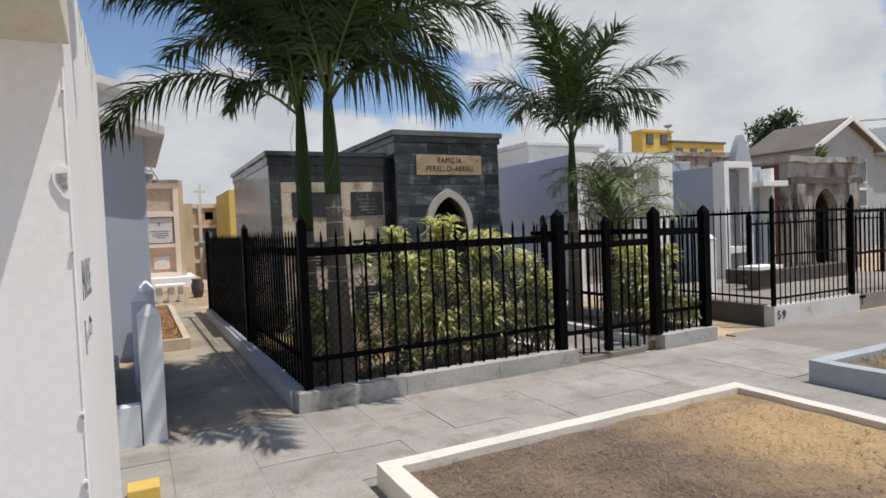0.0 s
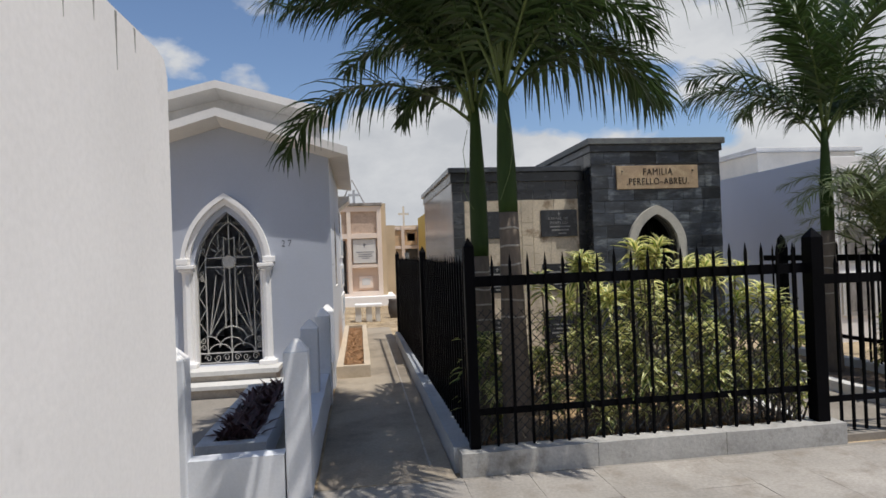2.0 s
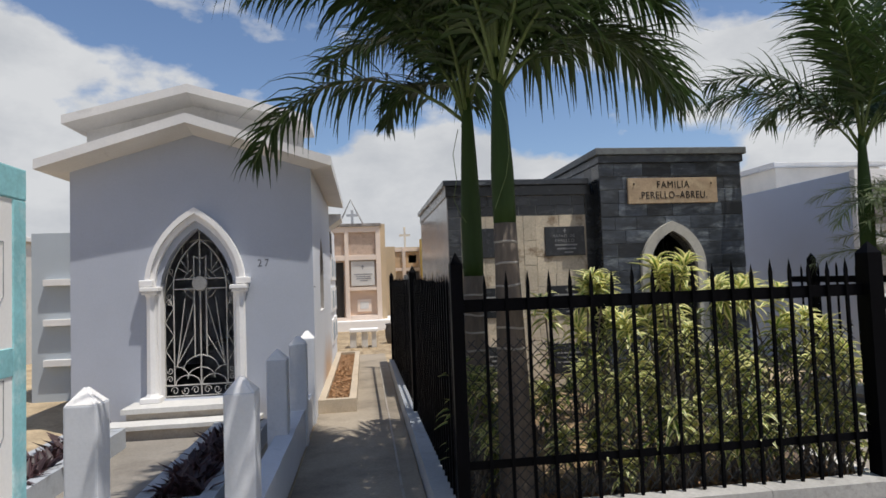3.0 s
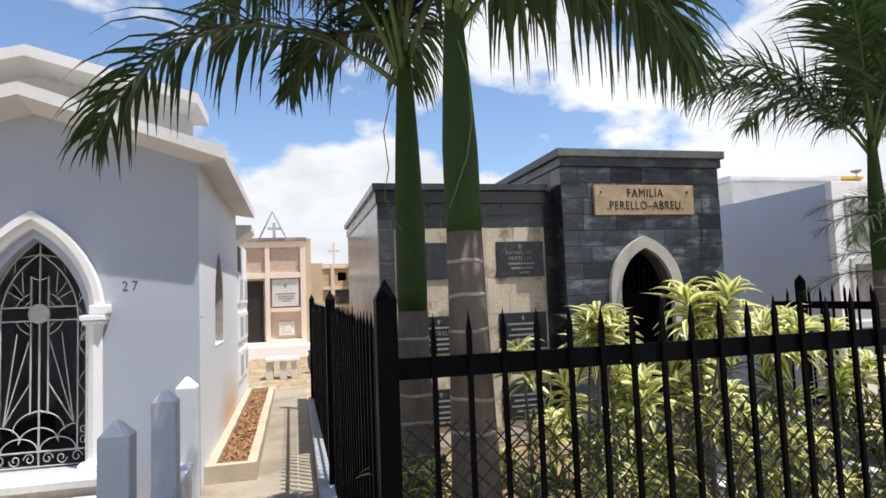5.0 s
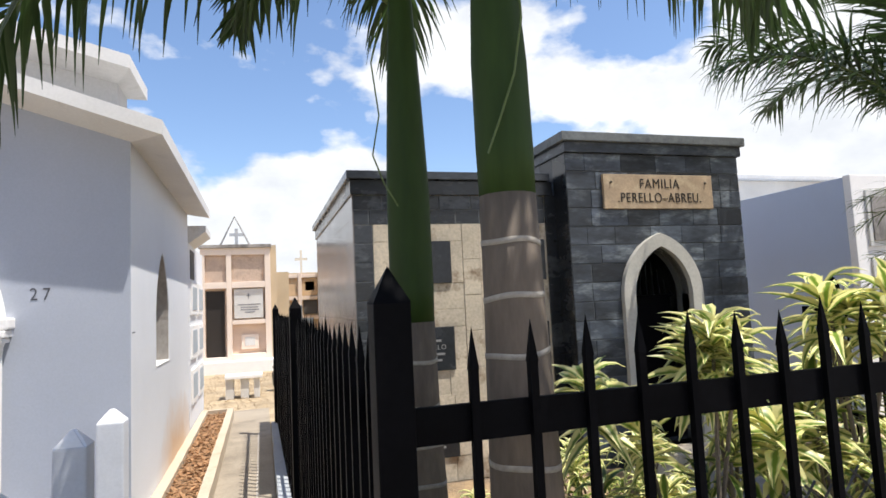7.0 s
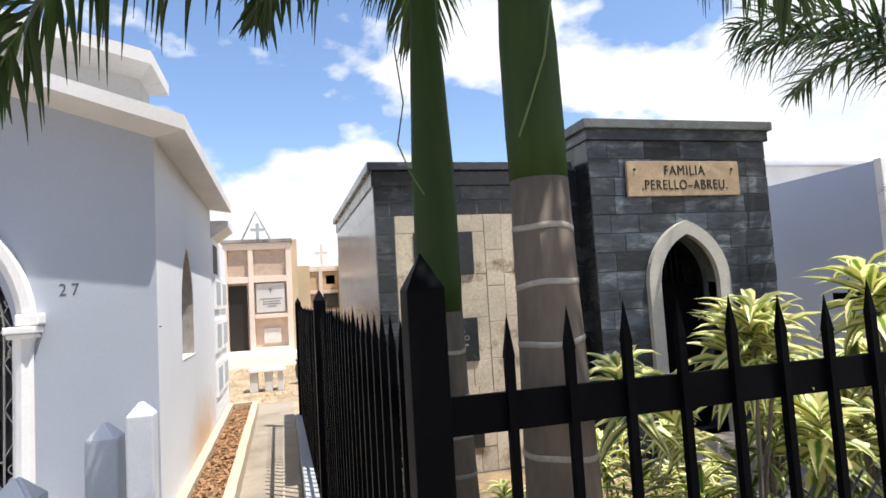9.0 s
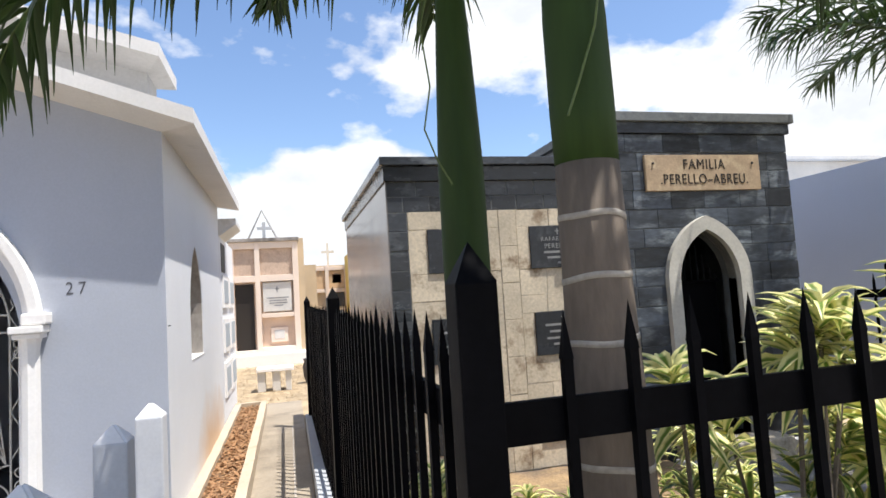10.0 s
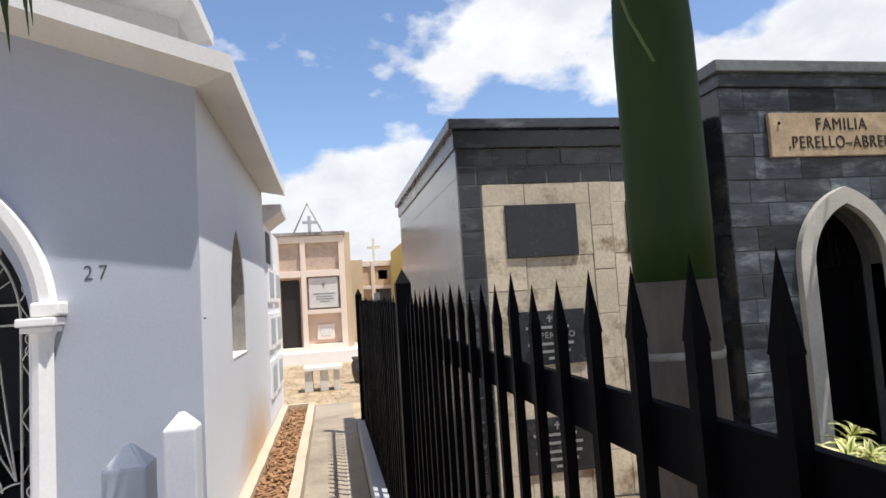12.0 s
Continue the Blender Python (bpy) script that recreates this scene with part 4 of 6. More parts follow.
# the chapel's inner darkness is put into its floor colour
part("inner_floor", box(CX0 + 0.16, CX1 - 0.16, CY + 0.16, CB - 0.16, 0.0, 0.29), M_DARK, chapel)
part("altar", lathe([(0.5, 0.29), (0.5, 0.62), (0.42, 0.7), (0.2, 0.8), (0.02, 0.84)], (-1.2, 11.2), 24), M_CHIP, chapel, smooth=True)


def roof_slab(name, x0, x1, xm, y0, y1, ze, za, thick, cove, inner, label, prow=0.06, under=M_EAVE):
    """A low gabled slab with an upright fascia and a sloping underside that meets the wall."""
    bm = bmesh.new()
    prism([(x0, ze), (xm, za), (x1, ze), (x1, ze - thick), (xm, za - thick), (x0, ze - thick)], "y", y0, y1, bm)
    for v in bm.verts:
        if abs(v.co.x - xm) < 0.01 and v.co.y < y0 + 0.01:
            v.co.y -= prow
    r = part(name, bm, M_EAVE, chapel, label)
    ix0, ix1, iy0, iy1 = inner
    b = bmesh.new()
    zt = lambda x: za - thick - (za - ze) * abs(x - xm) / (x1 - xm)
    outer = [(x0, y0), (xm, y0 - prow), (x1, y0), (x1, y1), (xm, y1), (x0, y1)]
    inn = [(ix0, iy0), (xm, iy0), (ix1, iy0), (ix1, iy1), (xm, iy1), (ix0, iy1)]
    vo = [b.verts.new((x, y, zt(x) + 0.001)) for x, y in outer]
    vi = [b.verts.new((x, y, zt(x) - cove)) for x, y in inn]
    for i in range(6):
        j = (i + 1) % 6
        b.faces.new([vo[i], vo[j], vi[j], vi[i]])
    b.faces.new([vi[0], vi[1], vi[4], vi[5]])
    b.faces.new([vi[1], vi[2], vi[3], vi[4]])
    part("soffit", b, under, r)
    return r


roof_slab("roof", -2.84, 0.41, CM, 8.84, 13.0, 3.08, 3.585, 0.11, 0.07, (CX0 - 0.004, CX1 + 0.004, CY - 0.004, CB), "white plastered lower roof with sloping eaves")
# gable face and upper soffit take the shade-greyed plaster
bm = prism([(CX0 + 0.12, 2.95), (0.03, 2.95), (0.03, 3.53), (CM, 3.83), (CX0 + 0.12, 3.52)], "y", 9.27, 9.62)
part("clerestory", bm, M_EAVE_SHADED, chapel, "raised gable behind the eaves, greyed for shade")
roof_slab("upper_roof", -2.64, 0.16, CM - 0.03, 9.04, 9.78, 3.63, 3.985, 0.10, 0.08, (CX0 + 0.12, 0.03, 9.265, 9.625), "white plastered raised gable slab", 0.06, M_EAVE_SHADED)
door = part("arch_surround", arch_band(CM + 0.02, c_spring + 0.10, (0.505, 0.86), c_out, CY - 0.10, CY + 0.02, c_spring + 0.10), M_WHITE, chapel, "white moulded pointed arch")
part("moulding", arch_band(CM + 0.02, c_spring + 0.10, (0.455, 0.78), (0.512, 0.865), CY - 0.055, CY + 0.05, c_spring + 0.10), M_WHITE, door)
for sx in (-1, 1):
    x = CM + 0.02 + sx * 0.495
    col = part("pilaster", lathe([(0.085, 0.30), (0.085, 0.36), (0.062, 0.40), (0.056, 1.44), (0.062, 1.50), (0.078, 1.54)], (x, CY - 0.045), 8), M_WHITE, chapel, "white pilaster")
    part("capital", box(x - 0.10, x + 0.10, CY - 0.15, CY + 0.02, 1.565, 1.615, 0.010), M_WHITE, col)
    part("capital_band", box(x - 0.085, x + 0.085, CY - 0.13, CY + 0.02, 1.53, 1.563, 0.008), M_WHITE, col)
    part("pilaster_base", box(x - 0.11, x + 0.11, CY - 0.15, CY + 0.02, 0.30, 0.36, 0.01), M_WHITE, col)
    part("jamb", box(x - sx * 0.068 - 0.018, x - sx * 0.068 + 0.018, CY - 0.02, CY + 0.14, 0.30, 1.62, 0.006), M_WHITE, col)
    part("label_stop", box(x + sx * 0.04 - 0.075, x + sx * 0.04 + 0.075, CY - 0.125, CY + 0.02, 1.62, 1.70, 0.014), M_WHITE, col)
# the dark riser colour includes the shade below each tread
upper_step = part("step", rough_box(-1.86, -0.57, 8.75, CY, -0.02, 0.245, 0.3, 0.006), M_STEP, chapel, "worn concrete upper step")
part("tread", rough_box(-1.90, -0.53, 8.70, CY, 0.246, 0.30, 0.3, 0.006), M_KERB, upper_step, "pale overhanging tread slab")
lower_step = part("step", rough_box(-1.96, -0.44, 8.48, 8.745, -0.02, 0.125, 0.3, 0.006), M_STEP, chapel, "worn concrete lower step")
part("tread", rough_box(-2.0, -0.40, 8.43, 8.745, 0.126, 0.17, 0.3, 0.006), M_KERB, lower_step, "pale overhanging tread slab")
lettering("number", "27", 0.125, (-0.43, CY - 0.002, 1.855), M_NUMBER, chapel, depth=0.0006, spread=1.5, wide=0.85)
part("nail", tube([(0.15, 9.16, 1.55), (0.168, 9.16, 1.553)], 0.004), M_IRON, chapel)

# the wrought gate of the chapel
GY, gx = CY + 0.13, CM + 0.02
cgate = thing("wrought_gate", (gx, GY, 0.3), "pale painted wrought iron gate with a cross and sun rays", "gate")


def gate_bar(name, pts, r):
    part(name, tube([(gx + x, GY, z) for x, z in pts], r, sides=6), M_GATEIRON, cgate)


def curl(x, z, size, way, turn):
    """A small scroll that winds inwards from its foot."""
    return [(x + way * size * (1 - i / 20) * math.cos(i * 0.5 * turn), z + size * 1.2 * (1 - i / 20) * math.sin(i * 0.5 * turn)) for i in range(16)]


outline = [(-0.405, 0.32)] + arch_curve(0, c_spring, 0.405, 0.80) + [(0.405, 0.32)]
gate_bar("frame", outline + [outline[0]], 0.009)
inner_line = [(-0.303, 0.45)] + arch_curve(0, 1.60, 0.303, 0.57) + [(0.303, 0.45)]
gate_bar("inner_frame", inner_line, 0.008)
gate_bar("upright", [(0, 0.32), (0, 2.29)], 0.009)
for z in (1.70, 1.58):
    gate_bar("crossbar", [(-0.303, z), (0.303, z)], 0.008)
gate_bar("bottom_rail", [(-0.40, 0.447), (0.40, 0.447)], 0.009)
for s2 in (1, -1):
    z0 = 1.96 if s2 > 0 else 0.78
    gate_bar("flared_end", [(-0.075, z0 + 0.012 * s2), (-0.03, z0 - 0.014 * s2), (0, z0 - 0.018 * s2), (0.03, z0 - 0.014 * s2), (0.075, z0 + 0.012 * s2)], 0.006)
disc = piece("disc", mesh_of("disc", lathe([(0.0, -0.012), (0.080, -0.012), (0.088, 0.0), (0.080, 0.012), (0.0, 0.012)], (0, 0), 28), M_GATEIRON), (gx, GY - 0.016, 1.642), cgate, tilt=(radians(90), 0))
disc["label"] = "round pale metal disc"
for sx in (-1, 1):
    gate_bar("upright", [(sx * 0.068, 0.78), (sx * 0.068, 1.965)], 0.008)
    for x1, z1 in ((0.175, 1.47), (0.082, 1.40), (0.068, 1.04)):
        gate_bar("ray", [(sx * 0.272, 0.68), (sx * x1, z1)], 0.006)
    for z1, x2, z2 in ((1.80, 0.22, 1.93), (1.76, 0.25, 1.84), (1.83, 0.14, 2.02)):
        gate_bar("ray", [(sx * 0.13, z1), (sx * x2, z2)], 0.005)
    for r in (0.135, 0.195):
        for s2 in (1, -1):
            gate_bar("ring_bar", [(sx * r * math.cos(a), 1.64 + s2 * r * math.sin(a)) for a in [radians(20 + 46 * i / 8) for i in range(9)]], 0.005)
    gate_bar("petal", [(sx * 0.15 + 0.14 * math.cos(a), 0.455 + 0.11 * math.sin(a)) for a in [math.pi * i / 12 for i in range(13)]], 0.006)
    gate_bar("petal", [(sx * (0.303 - 0.16 * math.sin(a)), 0.54 + 0.13 * math.cos(a)) for a in [math.pi / 2 * i / 10 for i in range(11)]], 0.006)
    gate_bar("petal", [(sx * 0.155 * math.sin(a), 0.52 + 0.13 * math.cos(a)) for a in [math.pi / 2 * i / 10 for i in range(11)]], 0.006)
    for z in (0.52, 0.62, 1.42, 1.50, 1.80):
        gate_bar("scroll", curl(sx * (0.352 if z < 1.7 else 0.335), z, 0.036, sx, 1 if z in (0.52, 1.42) else -1), 0.005)
    for k in range(3):
        gate_bar("lattice", [(sx * 0.303, 0.70 + k * 0.33), (sx * 0.40, 0.86 + k * 0.33), (sx * 0.303, 1.03 + k * 0.33)], 0.005)
    gate_bar("lattice", [(sx * 0.303, 1.72), (sx * 0.385, 1.86)], 0.005)
    gate_bar("lattice", [(sx * 0.20, 2.00), (sx * 0.19, 2.13), (0, 2.17)], 0.005)
    for x0, turn in ((0.07, 1), (0.18, -1), (0.30, 1)):
        gate_bar("scroll", curl(sx * x0, 0.385, 0.045, sx, turn), 0.005)
gate_bar("petal", [(0.20 * math.cos(a), 0.62 + 0.17 * math.sin(a)) for a in [math.pi * i / 16 for i in range(17)]], 0.006)

# niche block behind the chapel
annex = thing("niche_block", (-0.6, 13.9, 0), "pale niche block with small framed recesses beside the alley", "tomb")
bm = box(-1.6, 0.14, 12.9, 14.9, -0.05, 2.62)
part("body", bm, M_PALEBLUE, annex)
part("cornice", prism([(0.14, 2.62), (0.36, 2.78), (0.36, 2.86), (-1.6, 2.86), (-1.6, 2.62)], "y", 12.95, 13.8), M_EAVE, annex, "white plaster cornice")
for z in (0.45, 1.05, 1.65):
    for y in (13.1, 14.0):
        fr = part("niche_frame", box(0.135, 0.165, y, y + 0.7, z, z + 0.46, 0.004), M_WHITE, annex)
        part("niche_panel", box(0.150, 0.170, y + 0.08, y + 0.62, z + 0.07, z + 0.39, 0.002), M_BLUEGREY, fr)
# flat dark sheet on the wall stands for an opening in shade
part("dark_opening", box(0.137, 0.147, 13.1, 13.6, 2.15, 2.55), M_DARK, annex)

# forecourt of the chapel
court = tagged(part("pavement_court", rough_box(-2.5, 0.02, 5.25, 8.45, -0.1, 0.015, 0.3, 0.006), M_CONCRETE), "stained concrete forecourt of the chapel", "pavement", kind="structure")


def low_wall(label, x0, x1, y0, y1, top):
    wl_ = thing("low_wall", ((x0 + x1) / 2, (y0 + y1) / 2, 0), label, "low wall", "forecourt walls")
    part("wall_body", rough_box(x0, x1, y0, y1, -0.05, top, 0.2, 0.006), M_POST, wl_)
    return wl_


low_wall("pale blue low forecourt wall facing the walkway", -2.4, -0.04, 5.16, 5.29, 0.31)
low_wall("pale blue low forecourt wall along the alley", -0.02, 0.13, 5.34, 9.10, 0.33)
for x, y, h in ((-0.75, 5.225, 0.99), (0.055, 5.25, 1.00), (0.0, 7.05, 0.955), (0.07, 8.02, 0.985), (0.08, 8.88, 0.965), (-2.3, 5.225, 0.98)):
    p = thing("wall_post", (x, y, 0), "square white and blue post with a pointed cap", "post", "forecourt posts")
    part("shaft", box(x - 0.085, x + 0.085, y - 0.085, y + 0.085, -0.04, h, 0.012), M_POST, p)
    bm = bmesh.new()
    b4 = [bm.verts.new((x + sx * 0.09, y + sy * 0.09, h - 0.01)) for sx, sy in ((-1, -1), (1, -1), (1, 1), (-1, 1))]
    t = bm.verts.new((x, y, h + 0.10))
    bm.faces.new(b4[::-1])
    for i in range(4):
        bm.faces.new([b4[i], b4[(i + 1) % 4], t])
    bmesh.ops.bevel(bm, geom=list(bm.edges), offset=0.012, segments=2, affect="EDGES")
    part("cap", bm, M_WHITE, p, "white pointed cap")


def kerbed_bed(name, label, x0, x1, y0, y1, top, wide, kerb, filling, fill_top, category="grave"):
    b = thing(name, ((x0 + x1) / 2, (y0 + y1) / 2, 0), label, category, "kerbed graves")
    part("kerb", rough_box(x0, x1, y0, y0 + wide, -0.05, top, 0.2, 0.006), kerb, b)
    part("kerb", rough_box(x0, x1, y1 - wide, y1, -0.05, top, 0.2, 0.006), kerb, b)
    part("kerb", rough_box(x0, x0 + wide, y0 + wide, y1 - wide, -0.05, top - 0.003, 0.2, 0.006), kerb, b)
    part("kerb", rough_box(x1 - wide, x1, y0 + wide, y1 - wide, -0.05, top - 0.003, 0.2, 0.006), kerb, b)
    part("filling", rough_box(x0 + wide, x1 - wide, y0 + wide, y1 - wide, -0.05, fill_top, 0.08, 0.025), filling, b)
    return b


def litter(name, label, x0, x1, y0, y1, z, count, size, material, seed, up=(0.1, 0.9), droop=0.6, width=0.2):
    """Many small blades or leaves strewn over a bed."""
    rng = random.Random(seed)
    bm = bmesh.new()
    uv = bm.loops.layers.uv.new("UVMap")
    for i in range(count):
        a = rng.uniform(0, 6.28)
        s = size * rng.uniform(0.5, 1.3)
        blade(bm, uv, (rng.uniform(x0, x1), rng.uniform(y0, y1), z + rng.uniform(-0.01, 0.01)), (math.cos(a), math.sin(a), rng.uniform(*up)), (0, 0, 1), s, s * width, droop, 2, 0.4, 0.1, 0.4)
    return tagged(part(name, bm, material, None, flip=False), label, "litter", kind="stuff")


kerbed_bed("grave_bed", "small kerbed flower bed in front of the chapel", -0.80, -0.26, 5.85, 8.2, 0.21, 0.11, M_KERBBLUE, M_SOIL, 0.12)
kerbed_bed("grave_bed", "small kerbed flower bed beside the chapel step", -2.2, -1.66, 5.85, 8.2, 0.21, 0.11, M_KERBBLUE, M_SOIL, 0.12)
litter("dark_plants", "dark red leafy bedding plants", -0.68, -0.38, 6.0, 8.05, 0.16, 420, 0.17, M_DARKLEAF, 5, (0.4, 2.2), 0.7, 0.3)
litter("dark_plants", "dark red leafy bedding plants", -2.08, -1.78, 6.0, 8.05, 0.16, 420, 0.17, M_DARKLEAF, 6, (0.4, 2.2), 0.7, 0.3)
kerbed_bed("grave_bed", "long cream kerbed bed filled with dry leaves in the alley", 0.155, 0.62, 9.30, 14.45, 0.16, 0.09, M_TANKERB, M_MULCH, 0.09)
litter("dry_leaves", "brown fallen leaves in the alley bed", 0.25, 0.53, 9.4, 14.35, 0.10, 1500, 0.085, M_DRYLEAF, 7, (-0.1, 0.6), 0.5, 0.4)
litter("leaf_litter", "brown fallen leaves along the kerb under the iron fence", 1.36, 4.18, 5.47, 5.78, 0.085, 700, 0.09, M_DRYLEAF, 17, (-0.1, 0.8), 0.5, 0.25)
kerbed_bed("grave_plot", "large grave plot of bare sandy soil with a white kerb", 1.25, 4.56, 0.9, 3.50, 0.14, 0.12, M_CREAM, M_PLOT, 0.09)
litter("dry_grass", "dry flattened grass on the bare plot", 1.4, 4.4, 1.05, 3.35, 0.10, 5200, 0.06, M_DRYGRASS, 8, (0.0, 0.7), 0.5, 0.09)
kerbed_bed("grave_plot", "grassed grave plot with a grey kerb", 5.52, 9.5, 0.4, 3.45, 0.21, 0.14, M_KERBBLUE, M_SOIL, 0.15)
litter("green_grass", "short green grass on a grave plot", 5.7, 9.3, 0.6, 3.3, 0.16, 6000, 0.07, M_GRASS, 9, (0.5, 2.0), 0.5, 0.09)
litter("grass_tufts", "dry grass and litter on the earth beyond the path", -0.2, 1.6, 15.2, 21.5, -0.025, 1800, 0.10, M_DRYGRASS, 10, (0.1, 1.0), 0.5, 0.12)
litter("dry_leaves", "fallen leaves and debris inside the fence", 1.4, 4.1, 5.5, 8.8, 0.085, 1500, 0.10, M_DRYGRASS, 11, (-0.1, 0.6), 0.5, 0.2)


# ---- white tomb beside the walkway ----
white_tomb = thing("white_tomb", (-1.0, 2.3, 0), "white painted plain tomb with a projecting roof slab", "tomb")
NX, NY0, NY1 = -0.12, 1.50, 3.11
profile = [(NY0, -0.05), (NY1, -0.05), (NY1, 2.26), (NY1 - 0.03, 2.31), (NY1 - 0.1, 2.325), (2.4, 2.31), (NY0, 2.29)]
part("body", prism(profile, "x", -2.2, NX), M_WHITE, white_tomb)
part("roof_slab", prism([(1.20, 2.06), (NY0, 2.00), (NY0, 2.30), (1.20, 2.30)], "x", -2.3, NX + 0.016), M_CREAM, white_tomb, "cream projecting roof slab")
spout = part("spout", box(NX - 0.12, NX + 0.085, 1.735, 1.775, 2.20, 2.235, 0.006), M_CHIP, white_tomb, "short concrete rain spout")
part("broken_lump", rough_box(NX - 0.10, NX + 0.06, 1.70, 1.95, 2.285, 2.37, 0.05, 0.03), M_CREAM, white_tomb, "broken lump of plaster on the roof edge")
part("edge_strip", box(NX - 0.003, NX + 0.003, NY0 - 0.003, NY0 + 0.13, -0.05, 2.29, 0.004), M_WHITE, white_tomb)
text_turn = (90, 0, 90)
lettering("painted_letters", "M49.E", 0.14, (NX + 0.0015, 1.795, 1.485), M_GREYINK, white_tomb, text_turn, 0.0006, 1.05, wide=0.82)
bm = tube([(NX + 0.002, 1.62, 1.40), (NX + 0.002, 1.622, 1.32)], 0.004)
tube([(NX + 0.002, 1.62, 1.345), (NX + 0.002, 1.73, 1.352), (NX + 0.002, 1.83, 1.372)], 0.004, bm)
tube([(NX + 0.002, 1.80, 1.388), (NX + 0.002, 1.835, 1.374), (NX + 0.002, 1.80, 1.345)], 0.004, bm)
part("painted_arrow", bm, M_GREYINK, white_tomb, "grey hand painted arrow")
for y, z, h in ((2.14, 2.305, 0.10), (2.22, 2.305, 0.07), (2.36, 2.305, 0.13), (2.52, 2.31, 0.08), (2.66, 2.31, 0.16), (2.8, 2.315, 0.07)):
    part("streak", prism([(y, z), (y + 0.014, z), (y + 0.009, z - h)], "x", NX, NX + 0.0012), M_STREAK, white_tomb, "thin rain streak")
# chipped patches on the front corner
for z, s in ((1.715, 0.020), (1.21, 0.006), (1.06, 0.008), (0.99, 0.006), (1.56, 0.005), (1.90, 0.004)):
    x1 = NX + 0.0015
    chip = part("chip", prism([(x1 - s * 1.5, z - s * 0.3), (x1 - s * 0.7, z - s * 1.9), (x1, z - s * 2.2), (x1, z + s * 1.1), (x1 - s * 0.9, z + s * 1.5), (x1 - s * 1.6, z + s * 0.8)], "y", NY0 - 0.006, NY0 - 0.0005), M_WHITE, white_tomb, "flaking plaster patch")
    part("chip_core", prism([(x1 - s * 1.2, z - s * 0.1), (x1 - s * 0.55, z - s * 1.2), (x1 - s * 0.2, z - s), (x1 - s * 0.2, z + s * 0.7), (x1 - s * 1.2, z + s * 0.6)], "y", NY0 - 0.0075, NY0 - 0.0058), M_CHIP, chip)
pot = thing("weed_tuft", (NX - 0.03, 1.82, 2.36), "dry weed growing on the roof edge", "weed")
bm = bmesh.new()
uv = bm.loops.layers.uv.new("UVMap")
for i in range(18):
    a = i * 2.4
    blade(bm, uv, (NX - 0.03, 1.82, 2.355), (math.cos(a), math.sin(a), 0.3 + 0.03 * i), (0, 0, 1), 0.10, 0.012, 1.3, 3)
part("leaves", bm, M_GRASS, pot, flip=False)
box_y = thing("yellow_box", (-0.04, 4.1, 0), "small yellow painted block at the foot of the tomb", "block")
part("block", box(-0.13, 0.05, 4.02, 4.18, -0.01, 0.09, 0.008), M_GOLD, box_y)

# ---- teal trimmed niche wall beyond the white tomb ----
QX, QY0, QY1, QZ = -0.74, 3.36, 4.60, 2.13
niches = thing("niche_wall", (-1.4, 4.0, 0), "white niche wall with teal painted trim and hand painted numbers", "tomb")
part("body", box(-2.1, QX, QY0, QY1, -0.05, QZ, 0.01), M_WHITE, niches)
part("top_band", box(-2.11, QX + 0.008, QY0 - 0.006, QY1 + 0.006, QZ - 0.13, QZ + 0.012, 0.008), M_TEAL, niches, "teal band along the top")
for z0, z1 in ((1.24, 1.36), (0.42, 0.54)):
    part("band", box(QX - 0.01, QX + 0.006, QY0 + 0.10, QY1 - 0.095, z0, z1, 0.004), M_TEAL, niches, "teal horizontal band")
for y0, y1 in ((QY0 - 0.004, QY0 + 0.10), (QY1 - 0.095, QY1 + 0.004)):
    part("edge_trim", box(QX - 0.10, QX + 0.007, y0, y1, -0.05, QZ - 0.131, 0.006), M_TEAL, niches, "teal corner strip")
for k, z in enumerate((1.70, 1.12, 0.30)):
    for y in (3.80, 4.32):
        part("niche_line", tube([(QX + 0.001, y - 0.17, z + 0.11), (QX + 0.001, y + 0.12, z + 0.11), (QX + 0.001, y + 0.12, z - 0.12), (QX + 0.001, y + 0.09, z - 0.16), (QX + 0.001, y + 0.05, z - 0.22), (QX + 0.001, y - 0.15, z - 0.24)], 0.003, sides=4), M_GREYINK, niches)
lettering("painted_number", "2", 0.13, (QX + 0.002, 4.33, 1.69), M_NUMBER, niches, (90, 0, 90), 0.001)
lettering("painted_number", "7", 0.15, (QX + 0.002, 4.35, 1.17), M_NUMBER, niches, (90, 0, 90), 0.001)
part("rod", tube([(-0.86, 4.48, 2.13), (-0.855, 4.485, 2.27)], 0.006), M_IRON, niches, "short rusty rod")
gap = thing("grey_tomb", (-2.9, 12.5, 0), "plain grey blue tomb glimpsed between two tombs", "tomb")
part("body", box(-4.2, -2.3, 11.5, 13.5, -0.05, 2.5), M_BLUEGREY, gap)
for z in (0.5, 1.1, 1.7):
    part("ledge", box(-4.0, -2.4, 11.4, 11.5, z, z + 0.1, 0.006), M_EAVE, gap)

# ---- end of the alley ----
pink = thing("pink_niche_tomb", (0.42, 23.3, 0), "pink painted niche tomb with a marble plaque and roof cross", "tomb")
PY = 22.5
part("plinth", box(-0.75, 1.75, PY - 0.45, PY + 2.0, -0.05, 0.30, 0.02), M_WHITE, pink, "white plinth")
part("body", box(-0.55, 1.30, PY + 0.19, PY + 1.9, 0.3, 3.5), M_PINK, pink)
part("rough_panel", rough_box(0.262, 1.178, PY + 0.09, PY + 0.302, 2.522, 3.298, 0.15, 0.012), M_OLDPINK, pink, "rough unpainted panel")
part("rough_panel", rough_box(-0.458, 0.118, PY + 0.10, PY + 0.302, 2.522, 3.298, 0.15, 0.012), M_OLDPINK, pink, "rough unpainted panel")
